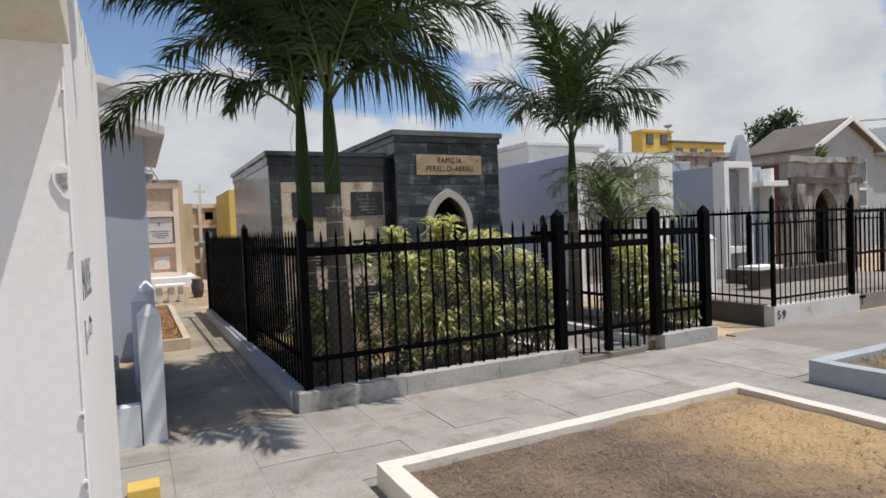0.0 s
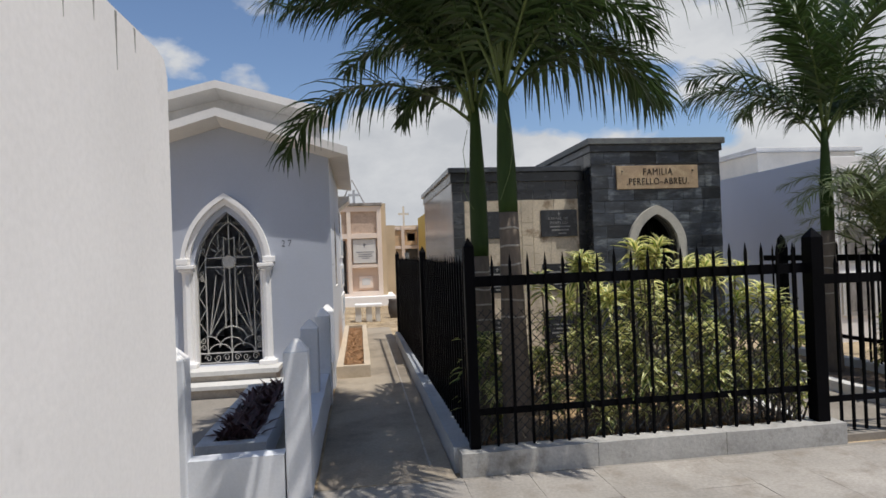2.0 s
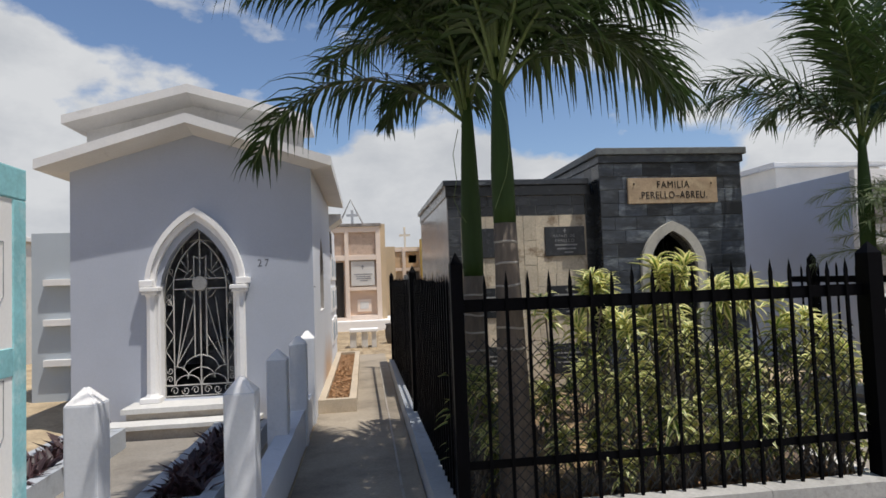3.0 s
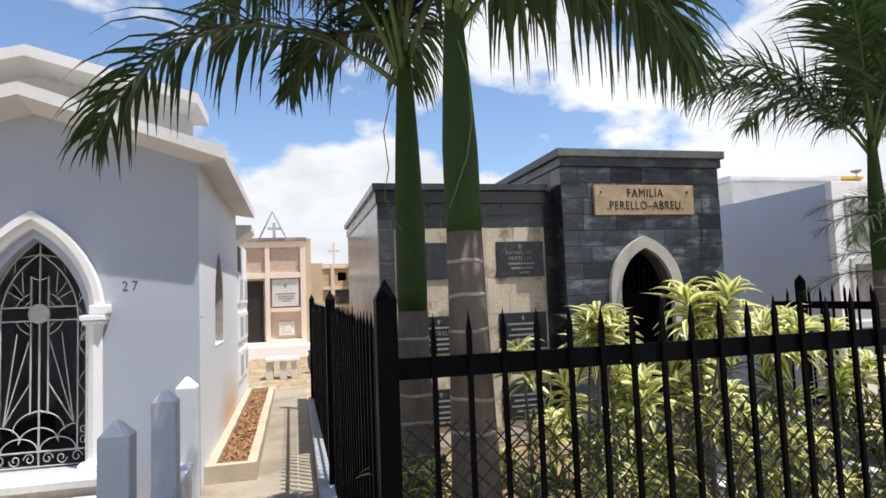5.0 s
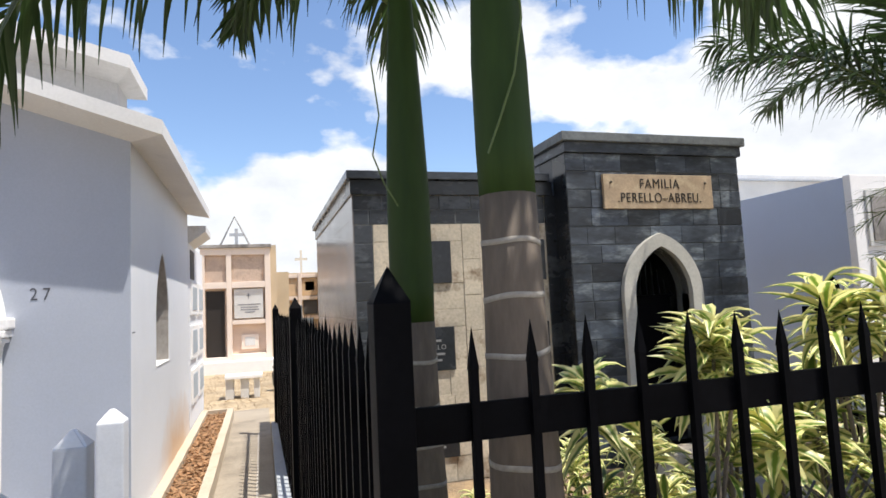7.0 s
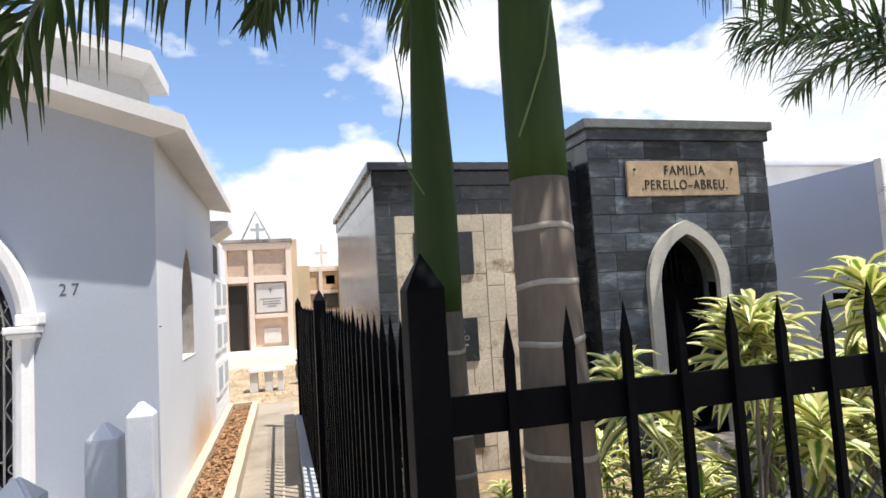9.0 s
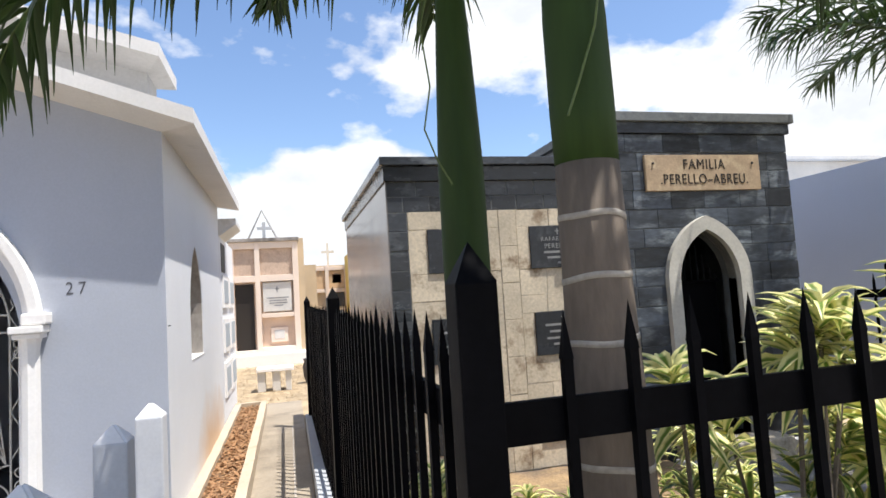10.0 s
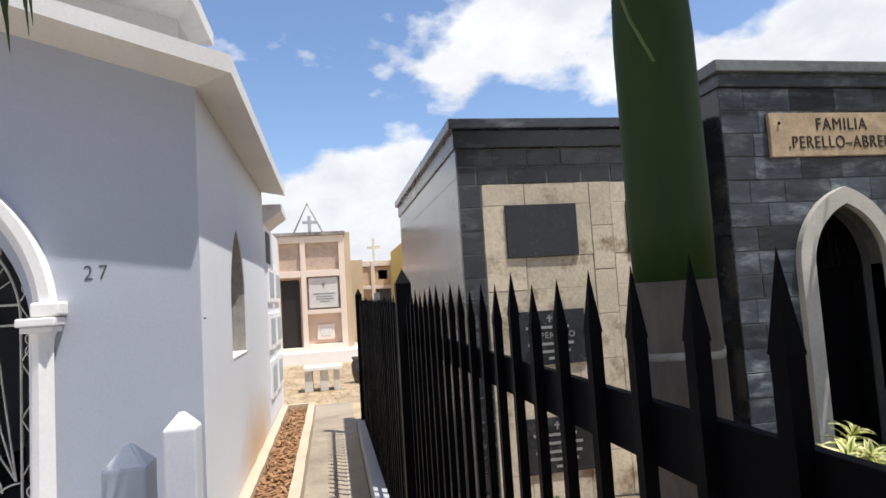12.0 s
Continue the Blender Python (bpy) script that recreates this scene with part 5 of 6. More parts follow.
part("side_block", box(1.30, 1.52, PY + 0.3, PY + 1.9, 0.3, 3.6), M_TANBLOCK, pink)
for x0, x1 in ((-0.58, -0.46), (0.12, 0.26), (1.18, 1.34)):
    part("frame_post", box(x0, x1, PY, PY + 0.302, 0.3, 3.5, 0.01), M_PINKFRAME, pink)
for z0, z1 in ((0.30, 0.46), (1.30, 1.42), (2.34, 2.52), (3.30, 3.50)):
    part("frame_beam", box(0.26, 1.18, PY + 0.004, PY + 0.302, z0, z1, 0.01), M_PINKFRAME, pink)
for z0, z1 in ((0.30, 0.40), (2.34, 2.52), (3.30, 3.50)):
    part("frame_beam", box(-0.46, 0.12, PY + 0.004, PY + 0.302, z0, z1, 0.01), M_PINKFRAME, pink)
part("top_ledge", box(-0.62, 1.38, PY - 0.06, PY + 1.9, 3.5, 3.60, 0.01), M_RUIN, pink, "weathered grey ledge")
# Solid panel; the darkness within the doorway is put into its colour.
part("door", box(-0.44, 0.06, PY + 0.15, PY + 0.206, 0.40, 2.28, 0.006), M_INK, pink, "near-black panel standing for the unlit doorway")
mp = part("plaque", box(0.32, 1.12, PY + 0.06, PY + 0.302, 1.47, 2.31, 0.006), M_KERB, pink, "white marble plaque")
for dz, a, b in ((0.42, 0.10, 0.72), (0.50, 0.18, 0.66), (0.57, 0.18, 0.68), (0.64, 0.30, 0.56)):
    part("worn_line", box(0.32 + a, 0.32 + b, PY + 0.054, PY + 0.062, 2.28 - dz - 0.015, 2.28 - dz + 0.015), M_GREYINK, mp)
bm = box(0.70, 0.73, PY + 0.054, PY + 0.062, 2.02, 2.18)
box(0.66, 0.77, PY + 0.054, PY + 0.062, 2.10, 2.13, 0, bm)
part("small_cross", bm, M_GREYINK, mp)
fr = part("small_plaque", box(0.50, 0.98, PY + 0.12, PY + 0.192, 0.58, 1.0, 0.008), M_PINKFRAME, pink)
part("photo_panel", box(0.60, 0.88, PY + 0.11, PY + 0.125, 0.68, 0.92, 0.004), M_KERB, fr)
bm = tube([(-0.05, PY + 0.3, 3.6), (0.36, PY + 0.3, 4.46), (0.78, PY + 0.3, 3.6)], 0.03, sides=4)
part("roof_frame", bm, M_CHIP, pink, "weathered triangular frame")
bm = box(0.36, 0.45, PY + 0.26, PY + 0.34, 3.6, 4.1)
box(0.21, 0.60, PY + 0.262, PY + 0.338, 3.88, 3.96, 0, bm)
part("roof_cross", bm, M_KERBBLUE, pink, "grey concrete cross")
bench = thing("stone_bench", (0.70, 16.95, 0), "white topped concrete bench on the bare earth", "bench")
part("top", box(0.36, 1.06, 16.75, 17.2, 0.36, 0.43, 0.01), M_WHITE, bench)
for x in (0.42, 0.70, 0.95):
    part("leg", box(x - 0.05, x + 0.10 if x < 0.9 else x + 0.06, 16.80, 17.15, -0.03, 0.36, 0.01), M_KERB, bench)
urn = thing("dark_pot", (1.42, 17.6, 0), "dark plant pot beside the fence end", "pot")
part("pot", lathe([(0.10, -0.03), (0.15, 0.1), (0.17, 0.32), (0.13, 0.42), (0.16, 0.48)], (1.42, 17.6), 16), M_MOTTLED, urn, smooth=True)
far = thing("niche_tomb", (2.6, 28.6, 0), "tan niche block with white frames and a cross", "tomb")
part("body", box(1.75, 3.6, 28.1, 30, -0.05, 3.05), M_TANBLOCK, far)
for x in (1.80, 2.50, 3.25):
    part("frame_post", box(x - 0.07, x + 0.07, 27.95, 28.1, -0.05, 3.05, 0.01), M_PINKFRAME, far)
for z in (0.5, 1.25, 2.0, 2.85):
    part("frame_beam", box(1.87, 3.18, 27.98, 28.1, z, z + 0.14, 0.01), M_PINKFRAME, far)
# thin dark box on the closed front stands for a shaded niche
part("niche_dark", box(2.62, 3.14, 28.05, 28.1, 1.45, 1.98), M_DARK, far)
part("plaque", box(2.7, 3.05, 28.04, 28.1, 2.35, 2.7, 0.004), M_WHITE, far)
for x0, x1 in ((1.88, 2.42), (2.58, 3.17)):
    part("niche_recess", box(x0, x1, 28.04, 28.102, 2.16, 2.83), M_RUST, far)
bm = box(2.55, 2.63, 28.3, 28.4, 3.05, 3.95)
box(2.35, 2.83, 28.302, 28.398, 3.55, 3.64, 0, bm)
part("roof_cross", bm, M_CREAM, far, "pale cross on the roof")
tanb = thing("tan_tomb", (1.7, 25.5, 0), "tan plastered tomb block", "tomb")
part("body", box(1.40, 1.95, 24.7, 26.5, -0.05, 2.9), M_TANBLOCK, tanb)
ycube = thing("yellow_tomb", (4.6, 25, 0), "yellow painted tomb wall behind the slate tomb", "tomb")
part("body", box(3.20, 6.0, 24.0, 28.0, -0.05, 3.35), M_YELLOW, ycube)
stone_cross = thing("stone_cross", (1.95, 19.0, 0), "grey concrete grave cross", "grave cross")
bm = box(1.88, 2.00, 18.95, 19.05, -0.05, 1.75, 0.01)
box(1.62, 2.26, 18.952, 19.048, 1.30, 1.44, 0.01, bm)
part("cross", bm, M_SLATECAP, stone_cross)
for i, (x, y, w_, d_, h_, m_) in enumerate(((-3.5, 19, 2.6, 3.0, 2.6, M_WHITE), (-5.5, 26, 4, 4, 3.0, M_CREAM), (-9, 16, 4, 4, 2.8, M_KERB))):
    t_ = thing("white_tomb", (x, y, 0), "plain pale tomb in the distance", "tomb", "far tombs")
    part("body", box(x - w_ / 2, x + w_ / 2, y - d_ / 2, y + d_ / 2, -0.05, h_, 0.02), m_, t_)
    part("roof_slab", box(x - w_ / 2 - 0.1, x + w_ / 2 + 0.1, y - d_ / 2 - 0.1, y + d_ / 2 + 0.1, h_, h_ + 0.12, 0.02), M_EAVE, t_)

# ---- blue tomb and the plots to the east ----
blue = thing("blue_tomb", (9.4, 12, 0), "tall plain blue grey tomb with a white front", "tomb")
part("body", box(8.05, 10.8, 9.85, 15.5, -0.05, 2.98), M_BLUE, blue)
part("front", box(8.05, 10.8, 9.75, 9.85, -0.05, 3.0, 0.01), M_WHITE, blue, "white front face")
for x in (8.25, 9.0, 9.75):
    for z in (0.4, 1.25, 2.1):
        nf = part("niche_frame", box(x, x + 0.62, 9.72, 9.75, z, z + 0.7, 0.006), M_KERB, blue)
        part("niche_slab", box(x + 0.06, x + 0.56, 9.705, 9.72, z + 0.07, z + 0.62, 0.004), M_RUIN, nf)
cap = thing("roof_tank", (10.0, 14.2, 2.98), "pale box shaped roof structure", "roof box")
part("body", box(9.2, 11.6, 13.0, 15.3, 2.98, 3.62, 0.02), M_CREAM, cap)
part("lid", box(9.1, 11.7, 12.9, 15.4, 3.62, 3.72, 0.02), M_KERB, cap)

plot = thing("grave_terrace", (9.0, 6.8, 0), "raised grave terrace with a dark side and a white front kerb", "grave")
part("front_kerb", rough_box(7.98, 10.05, 5.46, 5.62, -0.05, 0.27, 0.2, 0.008), M_KERB, plot)
part("side_kerb", rough_box(7.98, 8.14, 5.62, 8.6, -0.05, 0.27, 0.2, 0.008), M_MOTTLED, plot, "dark mottled side kerb")
part("slab", rough_box(8.14, 14.5, 5.62, 8.9, -0.05, 0.22, 0.5, 0.006), M_CONCRETE, plot)
lettering("number", "5", 0.18, (8.07, 5.452, 0.14), M_INK, plot, depth=0.002)
lettering("number", "9", 0.18, (8.18, 5.452, 0.14), M_INK, plot, depth=0.002)
fence_run("thin black iron fence along the grave terrace", (8.02, 5.5), (9.95, 5.5), 0.26, 0.12, (0.0, 1.0), rails=((1.33, 1.37), (0.72, 0.75), (0.10, 0.13)), thin=0.65)
fence_run("thin black iron fence on the terrace side", (8.02, 5.55), (8.02, 8.5), 0.26, 0.13, (1.0,), rails=((1.33, 1.37), (0.10, 0.13)), thin=0.65)
fence_run("black iron fence of the next plot", (10.1, 5.6), (14.5, 5.9), 0.05, 0.14, (0.0, 0.33, 0.66, 1.0), rails=((1.36, 1.41), (0.75, 0.79), (0.10, 0.14)), high=1.1, big=(0.0, 0.33), thin=0.7)
fence_run("black iron fence at the back of the plots", (10.4, 7.6), (15.5, 7.9), 0.05, 0.2, (0.0, 0.5, 1.0), rails=((1.33, 1.37), (0.10, 0.13)))
ob = thing("small_obelisk", (8.78, 7.2, 0.22), "white pointed grave marker", "grave marker")
bm = prism([(8.69, 7.11), (8.87, 7.11), (8.87, 7.29), (8.69, 7.29)], "z", 0.2, 1.2, None, 0.01)
b4 = [bm.verts.new(p) for p in ((8.68, 7.10, 1.2), (8.88, 7.10, 1.2), (8.88, 7.30, 1.2), (8.68, 7.30, 1.2))]
t = bm.verts.new((8.78, 7.2, 1.31))
for i in range(4):
    bm.faces.new([b4[i], b4[(i + 1) % 4], t])
part("marker", bm, M_WHITE, ob)
bench2 = thing("grave_table", (10.15, 7.2, 0.22), "white grave table on the terrace", "grave table")
part("top", box(9.8, 10.5, 7.0, 7.4, 0.58, 0.65, 0.01), M_WHITE, bench2)
part("foot", box(9.92, 10.38, 7.08, 7.32, 0.2, 0.58, 0.01), M_MOTTLED, bench2)
slab2 = thing("grave_slab", (12.0, 7.9, 0), "dark low grave slab", "grave")
part("slab", box(10.6, 13.4, 7.5, 8.3, 0.2, 0.5, 0.02), M_MOTTLED, slab2)

grey = thing("grey_tomb", (12.6, 9.8, 0), "blue grey tomb with white framed recesses", "tomb")
part("body", box(11.38, 13.0, 9.15, 11.2, -0.05, 2.68), M_BLUEGREY, grey)
for x0, x1 in ((11.35, 11.50), (12.15, 12.27), (12.92, 13.02)):
    part("frame_post", box(x0, x1, 8.85, 9.15, -0.05, 2.62, 0.01), M_WHITE, grey)
part("frame_top", box(11.35, 12.27, 8.85, 9.15, 2.62, 2.76, 0.01), M_WHITE, grey)
part("canopy", box(12.28, 13.15, 8.6, 9.15, 2.20, 2.32, 0.01), M_WHITE, grey, "white projecting canopy")
part("panel", box(11.50, 12.15, 9.10, 9.16, 0.9, 2.55), M_CHIP, grey)
part("shelf", box(11.50, 12.15, 8.9, 9.15, 0.75, 0.9, 0.01), M_WHITE, grey)
mid = thing("white_tomb", (10.9, 12.5, 0), "pale blue stepped tomb behind the young palm", "tomb")
part("body", box(10.95, 14.0, 12.0, 15.0, -0.05, 3.15, 0.02), M_LILAC, mid)
part("upper", box(11.3, 13.6, 12.2, 14.8, 3.15, 3.4, 0.02), M_LILAC, mid)
rcross = thing("roof_cross", (9.35, 9.95, 2.98), "pale stone cross on a tomb roof", "cross")
bm = box(9.42, 9.49, 9.9, 9.97, 2.97, 4.05, 0.01)
box(9.27, 9.64, 9.902, 9.968, 3.68, 3.75, 0.01, bm)
part("cross", bm, M_KERBBLUE, rcross)

ruin = thing("ruined_tomb", (16.8, 11, 0), "weathered old tomb with an arched doorway and a brown side", "tomb")
part("front_wall", arch_wall(15.3, 18.5, lambda x: 2.95 + 0.05 * math.sin(x * 6), 16.9, 1.6, 0.5, 0.62, 0.1, 10.0, 10.25, -0.05), M_RUIN, ruin)
part("side_wall", box(15.3, 15.55, 10.25, 13.0, -0.05, 2.95), M_BRICKRED, ruin, "brown red side wall")
part("end_wall", box(18.25, 18.5, 10.25, 13.0, -0.05, 2.95), M_RUIN, ruin)
part("back_wall", box(15.55, 18.25, 12.8, 13.0, -0.05, 2.95), M_BRICKRED, ruin)
part("parapet", rough_box(15.2, 18.6, 9.9, 10.3, 2.92, 3.08, 0.2, 0.05), M_RUIN, ruin)
part("cornice_band", rough_box(15.25, 18.55, 9.92, 10.0, 2.35, 2.52, 0.3, 0.03), M_MOTTLED, ruin)
part("roof_slab", box(15.3, 18.5, 10.1, 13.0, 2.9, 2.96), M_RUIN, ruin)
for x in (15.7, 18.05):
    part("pier", rough_box(x - 0.18, x + 0.18, 9.92, 10.0, -0.05, 2.4, 0.3, 0.02), M_RUIN, ruin)
weed = thing("weed_tuft", (17.2, 10.3, 3.0), "green weed growing on the ruined parapet", "weed")
bm = bmesh.new()
uv = bm.loops.layers.uv.new("UVMap")
wr = random.Random(3)
for i in range(120):
    a = wr.uniform(0, 6.28)
    blade(bm, uv, (17.2 + wr.uniform(-0.2, 0.2), 10.3 + wr.uniform(-0.1, 0.1), 3.02 + wr.uniform(0, 0.35)), (math.cos(a), math.sin(a), wr.uniform(0.2, 2)), (0, 0, 1), 0.22, 0.05, 0.8, 2)
part("leaves", bm, M_GRASS, weed, flip=False)

oval = thing("grey_stele", (18.0, 13.5, 0), "tall grey rounded stele", "gravestone")
bm = prism(arch_curve(18.0, 3.0, 0.42, 1.25) + [(18.42, 0), (17.58, 0)], "y", 13.3, 13.55)
part("stele", bm, M_BLUEGREY, oval)

house = thing("house", (27, 19, 0), "grey house with a brown pitched roof and louvred windows", "house")
HX0, HX1, HY = 23.8, 27.9, 14.5
part("wall", prism([(HX0, -0.05), (HX1, -0.05), (HX1, 4.2), ((HX0 + HX1) / 2, 5.2), (HX0, 4.2)], "y", HY, HY + 0.25), M_KERBBLUE, house)
part("wall", box(HX0, HX0 + 0.25, HY + 0.25, HY + 2.8, -0.05, 4.2), M_KERBBLUE, house)
part("wall", box(HX1 - 0.25, HX1, HY + 0.25, HY + 2.8, -0.05, 4.2), M_KERBBLUE, house)
part("roof", prism([(HX0 - 0.4, 4.1), ((HX0 + HX1) / 2, 5.35), (HX1 + 0.4, 4.1), (HX1 + 0.4, 4.0), ((HX0 + HX1) / 2, 5.2), (HX0 - 0.4, 4.0)], "y", HY - 0.3, HY + 3.0), M_ROOFBROWN, house, "brown sheet roof")
part("barge_board", prism([(HX0 - 0.45, 4.12), ((HX0 + HX1) / 2, 5.40), (HX1 + 0.45, 4.12), (HX1 + 0.45, 3.92), ((HX0 + HX1) / 2, 5.2), (HX0 - 0.45, 3.92)], "y", HY - 0.36, HY - 0.3), M_WHITE, house, "white barge board")
for x in (24.5, 25.45, 26.4):
    wd = part("window", box(x, x + 0.9, HY - 0.05, HY + 0.01, 2.7, 3.7, 0.01), M_WHITE, house)
    part("pane", box(x + 0.08, x + 0.82, HY - 0.07, HY - 0.05, 2.78, 3.62), M_GLASS, wd)
wd = part("window", box(26.4, 27.3, HY - 0.05, HY + 0.01, 1.7, 2.5, 0.01), M_WHITE, house)
part("pane", box(26.48, 27.22, HY - 0.07, HY - 0.05, 1.78, 2.42), M_GLASS, wd)
side_house = thing("house", (34, 17, 0), "dark roofed house at the edge of the cemetery", "house")
part("wall", box(29.0, 40.0, 15.5, 22, -0.05, 4.0), M_KERBBLUE, side_house)
part("roof", prism([(28.6, 4.0), (34.5, 5.8), (40.4, 4.0)], "y", 15.1, 22.4), M_GLASS, side_house)
fence_far = thing("boundary_wall", (40, 13, 0), "long pale cemetery boundary wall", "wall")
part("wall", box(18.5, 70, 16.0, 16.3, -0.05, 2.2), M_KERB, fence_far)

yellow = thing("apartment_building", (70, 65, 0), "yellow flat roofed apartment building far behind the tombs", "building")
part("wall", box(66.5, 77.0, 60, 63, -0.05, 12.0), M_YELLOW, yellow)
part("wall", box(61.5, 67.0, 60.5, 62.5, -0.05, 13.4), M_YELLOW, yellow)
part("roof_edge", box(66.3, 77.2, 59.8, 63.2, 12.0, 12.3), M_ROOFBROWN, yellow)
part("roof_edge", box(61.3, 67.2, 60.3, 62.7, 13.4, 13.7), M_YELLOW, yellow)
for i, (x, z) in enumerate(((62.2, 11.7), (64.8, 11.7), (67.2, 9.9), (70.0, 9.9), (73.0, 9.9), (67.2, 5.0), (70.0, 5.0), (73.0, 5.0))):
    wd = part("window", box(x, x + 1.3, 59.90 if z < 10 else 60.4, 60.55, z, z + 1.4), M_ROOFBROWN, yellow)
    part("pane", box(x + 0.12, x + 1.18, 59.85 if z < 10 else 60.35, 59.95 if z < 10 else 60.42, z + 0.12, z + 1.28), M_GLASS, wd)
dish = thing("satellite_dish", (66.5, 60.6, 13.7), "satellite dish on the yellow building roof", "satellite dish")
part("dish", lathe([(0.05, 14.1), (0.4, 14.2), (0.62, 14.45), (0.60, 14.47), (0.38, 14.24)], (66.5, 60.6), 16), M_CHIP, dish)
part("mast", tube([(66.5, 60.6, 13.65), (66.5, 60.6, 14.15)], 0.05), M_CHIP, dish)
ruined_block = thing("grey_building", (44, 39, 0), "low stained concrete building behind the tombs", "building")
part("wall", box(39.5, 49, 36, 42, -0.05, 6.7), M_RUIN, ruined_block)
part("roof_edge", rough_box(39.3, 49.2, 35.8, 42.2, 6.7, 7.1, 0.8, 0.1), M_RUIN, ruined_block)


def leafy_tree(x, y, height, spread, count, seed):
    rng = random.Random(seed)
    t_ = thing("tree", (x, y, 0), "dark green leafy tree behind the houses", "tree", "far trees")
    bm = tube([(x, y, -0.1), (x + 0.1, y, height * 0.4), (x, y, height * 0.75)], 0.35, None, 8, 0.12)
    for i in range(6):
        a = i * 1.05
        tube([(x, y, height * 0.45), (x + spread * 0.6 * math.cos(a), y + spread * 0.6 * math.sin(a), height * (0.65 + 0.05 * i))], 0.12, bm, 6, 0.04)
    part("trunk", bm, M_STEM, t_)
    b = bmesh.new()
    uv_ = b.loops.layers.uv.new("UVMap")
    lumps = [Vector((x + rng.gauss(0, spread * 0.45), y + rng.gauss(0, spread * 0.4), height * rng.uniform(0.6, 1.0))) for _ in range(26)]
    for i in range(count):
        c = rng.choice(lumps)
        q = c + Vector((rng.gauss(0, 1), rng.gauss(0, 1), rng.gauss(0, 0.7))) * spread * 0.17
        blade(b, uv_, q, (rng.uniform(-1, 1), rng.uniform(-1, 1), rng.uniform(-0.5, 0.8)), (0, 0, 1), 0.45, 0.22, 0.6, 2)
    part("crown", b, M_TREE, t_, flip=False)


leafy_tree(41.0, 27.5, 8.4, 2.2, 4500, 1)
leafy_tree(60.0, 32.0, 8.5, 3.0, 3500, 2)
# overhead cables
cables = thing("overhead_cable", (45, 18, 8), "thin sagging overhead cables", "cable")
for dz in (0, 0.5):
    part("cable", tube([(25.85 + 6 * i, 16 - 0.4 * i, 5.33 + 0.45 * i + dz * i / 8) for i in range(9)], 0.012, sides=4), M_WIRE, cables)

# ---- slate slabs, beige stones and paving slabs, one by one ----
SLABS = {}


def slab_piece(parent, name, x0, x1, z0, z1, y, material, depth=0.006):
    key = (material.name, round(x1 - x0, 2), round(z1 - z0, 2))
    if key not in SLABS:
        w2, h2 = key[1] / 2, key[2] / 2
        b = bmesh.new()
        bevel_in = 0.003
        v0 = [b.verts.new((sx * w2, 0, sz * h2)) for sx, sz in ((-1, -1), (1, -1), (1, 1), (-1, 1))]
        v1 = [b.verts.new((sx * (w2 - bevel_in), -depth, sz * (h2 - bevel_in))) for sx, sz in ((-1, -1), (1, -1), (1, 1), (-1, 1))]
        b.faces.new(v1)
        for i in range(4):
            b.faces.new([v0[i], v0[(i + 1) % 4], v1[(i + 1) % 4], v1[i]])
        SLABS[key] = mesh_of(name, b, material)
    return piece(name, SLABS[key], ((x0 + x1) / 2, y + rng_of(int(x0 * 997 + z0 * 131), -0.002, 0.002), (z0 + z1) / 2), parent)


def slab_rows(parent, name, x0, x1, z0, z1, y, row, lengths, material, seed, hole=None, joint=0.006):
    rng = random.Random(seed)
    rows = round((z1 - z0) / row)
    h = (z1 - z0) / rows
    for j in range(rows):
        za, zb = z0 + j * h, z0 + (j + 1) * h
        spans = [(x0, x1)]
        if hole:
            half = hole(za + h * 0.35)
            if half > 0.06:
                spans = [(x0, arch_c - half), (arch_c + half, x1)]
        for a, b in spans:
            x = a
            first = True
            while x < b - 0.02:
                wd = rng.choice(lengths) * (rng.uniform(0.4, 1.0) if first else 1)
                e = x + wd
                if e > b - 0.12:
                    e = b
                slab_piece(parent, name, x + joint / 2, e - joint / 2, za + joint / 2, zb - joint / 2, y, material)
                x, first = e, False


def arch_half(z):
    if z < spring:
        return a_out[0] - 0.06
    pts = [(zz, xx - arch_c) for xx, zz in arch_curve(arch_c, spring, a_out[0] - 0.06, a_out[1] - 0.05) if xx >= arch_c]
    for (z1_, h1), (z0_, h0) in zip(pts, pts[1:]):
        if z0_ <= z <= z1_:
            return h0 + (h1 - h0) * (z - z0_) / (z1_ - z0_)
    return 0


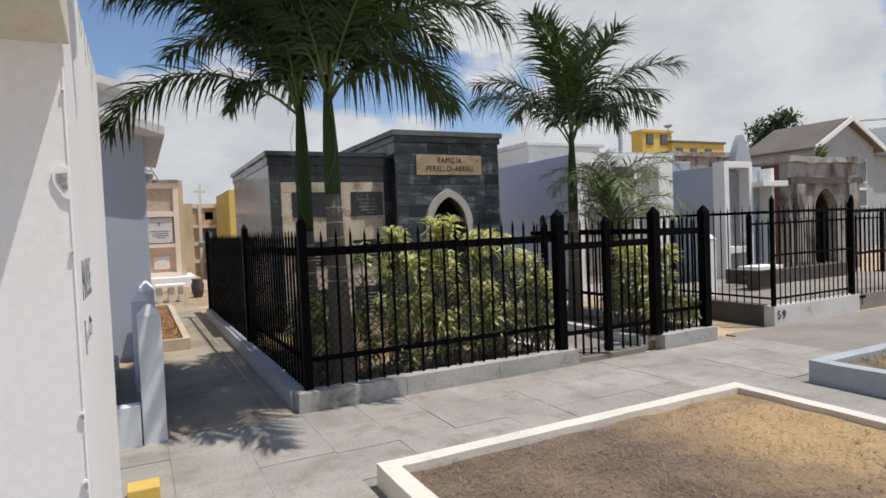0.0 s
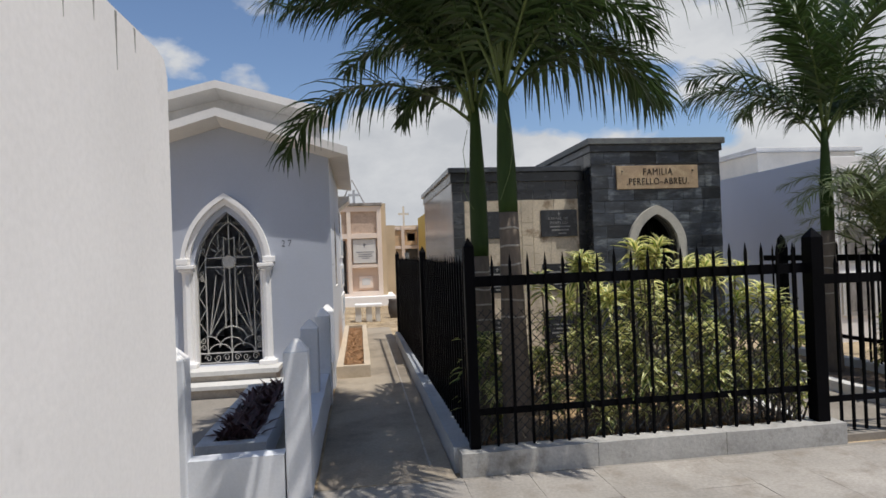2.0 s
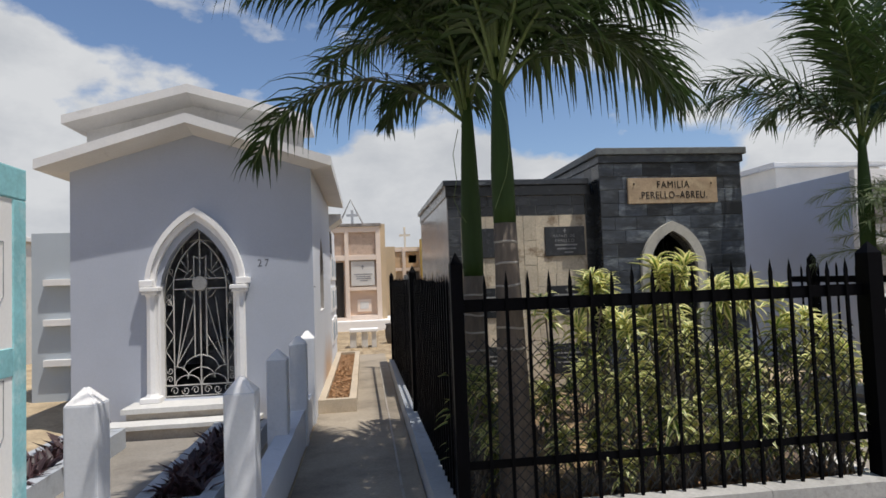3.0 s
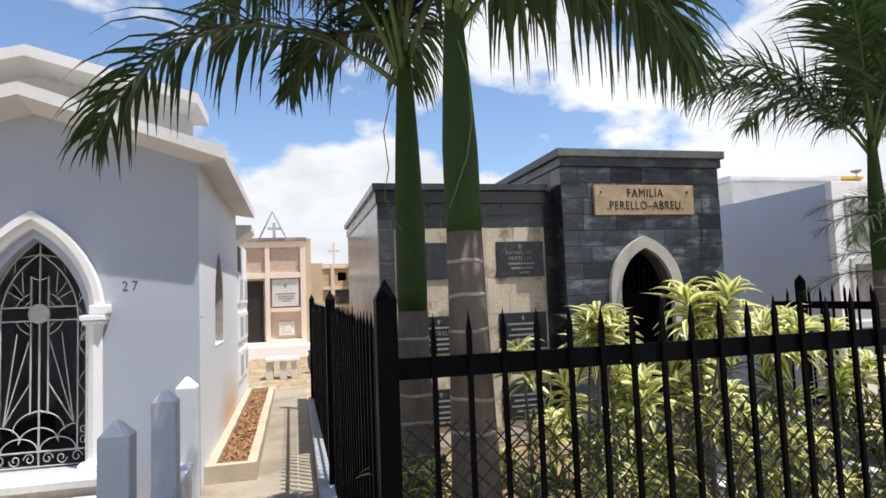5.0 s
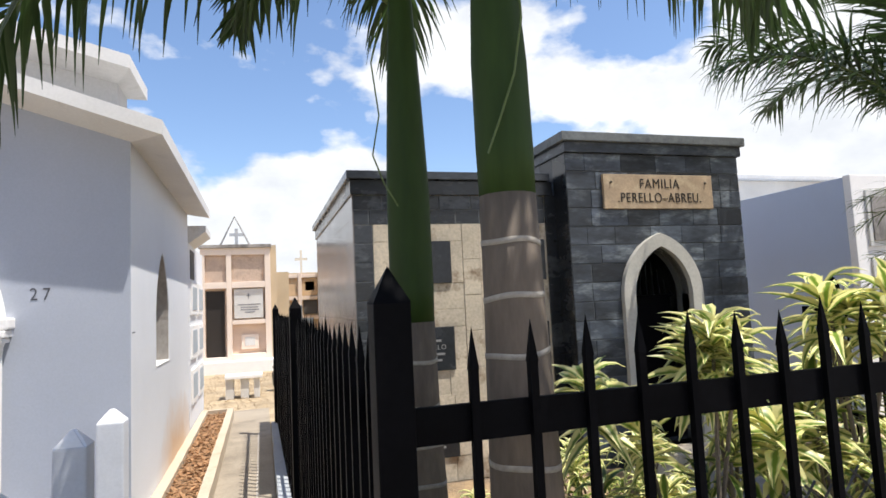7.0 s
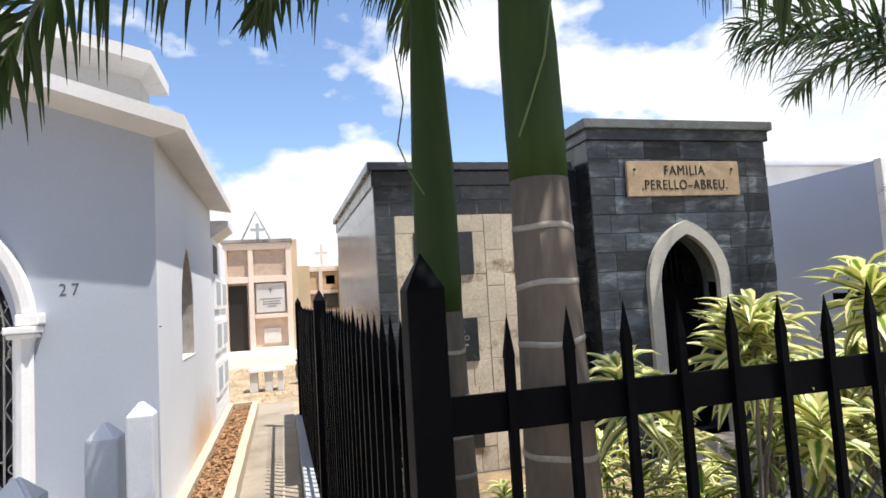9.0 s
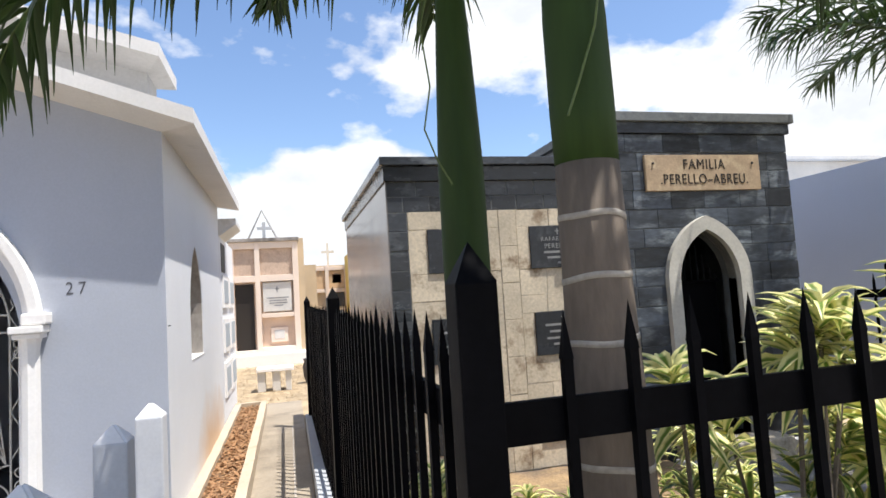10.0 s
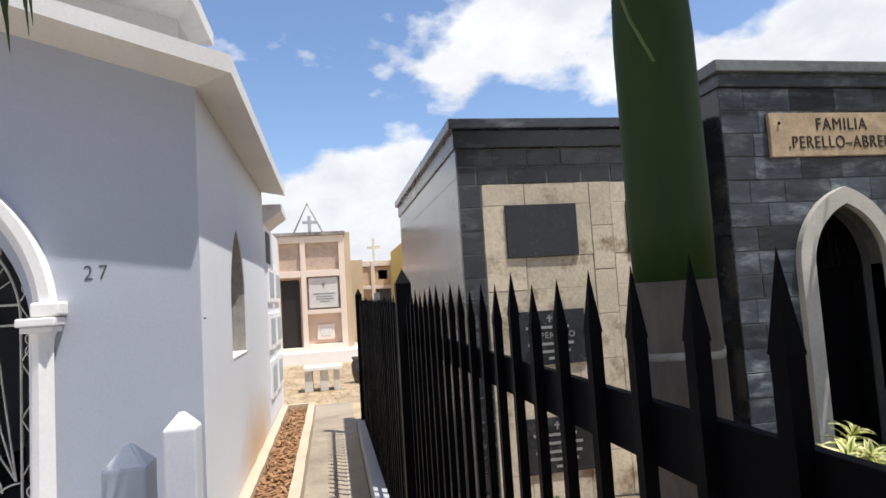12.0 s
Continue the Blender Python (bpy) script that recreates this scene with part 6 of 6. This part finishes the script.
slab_rows(tomb, "slate_slab", TX0, TX1, 0.0, 3.03, TY + 0.012, 0.1735, (0.30, 0.40, 0.48, 0.36), M_SLATE, 21, arch_half, joint=0.004)
slab_rows(tomb, "slate_slab", WX0, WX1 - 0.11, 2.39, 2.66, WY + 0.012, 0.135, (0.27, 0.31, 0.24), M_SLATE_DARK, 22)
slab_rows(tomb, "slate_slab", WX0, 2.04, 0.0, 2.39, WY + 0.012, 0.171, (0.18,), M_SLATE_DARK, 23)
for xa, xb in ((2.04, 2.88), (3.05, 3.75)):
    px = 2.21 if xa < 2.5 else 3.17
    for z1_, zt_, zb_ in ((2.23, 2.39, 1.70), (1.44, 1.60, 0.91), (0.67, 0.83, 0.16)):
        slab_rows(tomb, "beige_stone", xa, xb, z1_, zt_, WY + 0.012, 0.16, (0.38, 0.5), M_BEIGE, int(z1_ * 100 + xa * 10), joint=0.004)
        slab_rows(tomb, "beige_stone", xa, px, z1_ - 0.39, z1_, WY + 0.012, 0.39, (0.3,), M_BEIGE, 3, joint=0.004)
        slab_rows(tomb, "beige_stone", px + 0.55, xb, z1_ - 0.39, z1_, WY + 0.012, 0.39, (0.3,), M_BEIGE, 4, joint=0.004)
        slab_rows(tomb, "beige_stone", xa, xb, zb_ - 0.10, z1_ - 0.39, WY + 0.012, 0.24, (0.45, 0.34), M_BEIGE, int(z1_ * 77 + xa * 10), joint=0.004)
slab_rows(tomb, "beige_stone", 2.88, 3.05, 0.06, 2.39, WY + 0.008, 0.33, (0.17,), M_BEIGE, 9, joint=0.004)
# slate on the tall block's side, above the low wing and beside the alley
side_me = {}
for j in range(13):
    za, zb = j * 0.2331, (j + 1) * 0.2331
    if zb < 2.7:
        continue
    y = TY + 0.012
    k = 0
    while y < 13.0:
        ln = (0.55, 0.48, 0.6)[(j + k) % 3]
        if ln not in side_me:
            b = box(-0.012, 0, 0.002, ln - 0.002, 0.002, 0.231)
            side_me[ln] = mesh_of("slate_slab", b, M_SLATE)
        piece("slate_slab", side_me[ln], (TX0 + 0.012, y, za), tomb)
        y += ln
        k += 1

# paving slabs of the walkway
PAVERS = []
for i in range(4):
    PAVERS.append(mesh_of("paving_slab", rough_box(-0.2485, 0.2485, -0.2485, 0.2485, -0.05, 0.0, 0.25, 0.0025), M_PAVE))
prng = random.Random(77)
areas = ((-2.0, 1.2, -1.0, 5.25), (1.2, 7.0, 3.64, 5.25), (4.6, 5.5, 0.6, 3.64))
made = 0
for ax0, ax1, ay0, ay1 in areas:
    nx_, ny_ = max(1, round((ax1 - ax0) / 0.5)), max(1, round((ay1 - ay0) / 0.5))
    sx_, sy_ = (ax1 - ax0) / nx_ / 0.5, (ay1 - ay0) / ny_ / 0.5
    for i in range(nx_):
        for j in range(ny_):
            x, y = ax0 + (i + 0.5) * 0.5 * sx_, ay0 + (j + 0.5) * 0.5 * sy_
            if x < -0.1 and y < 3.3:
                continue
            if -2.5 < x < 0.1 and y > 5.1:
                continue
            piece("paving_slab", prng.choice(PAVERS), (x, y, prng.uniform(-0.004, 0.002)), pavement, prng.choice((0, math.pi)), (sx_, sy_, 1))
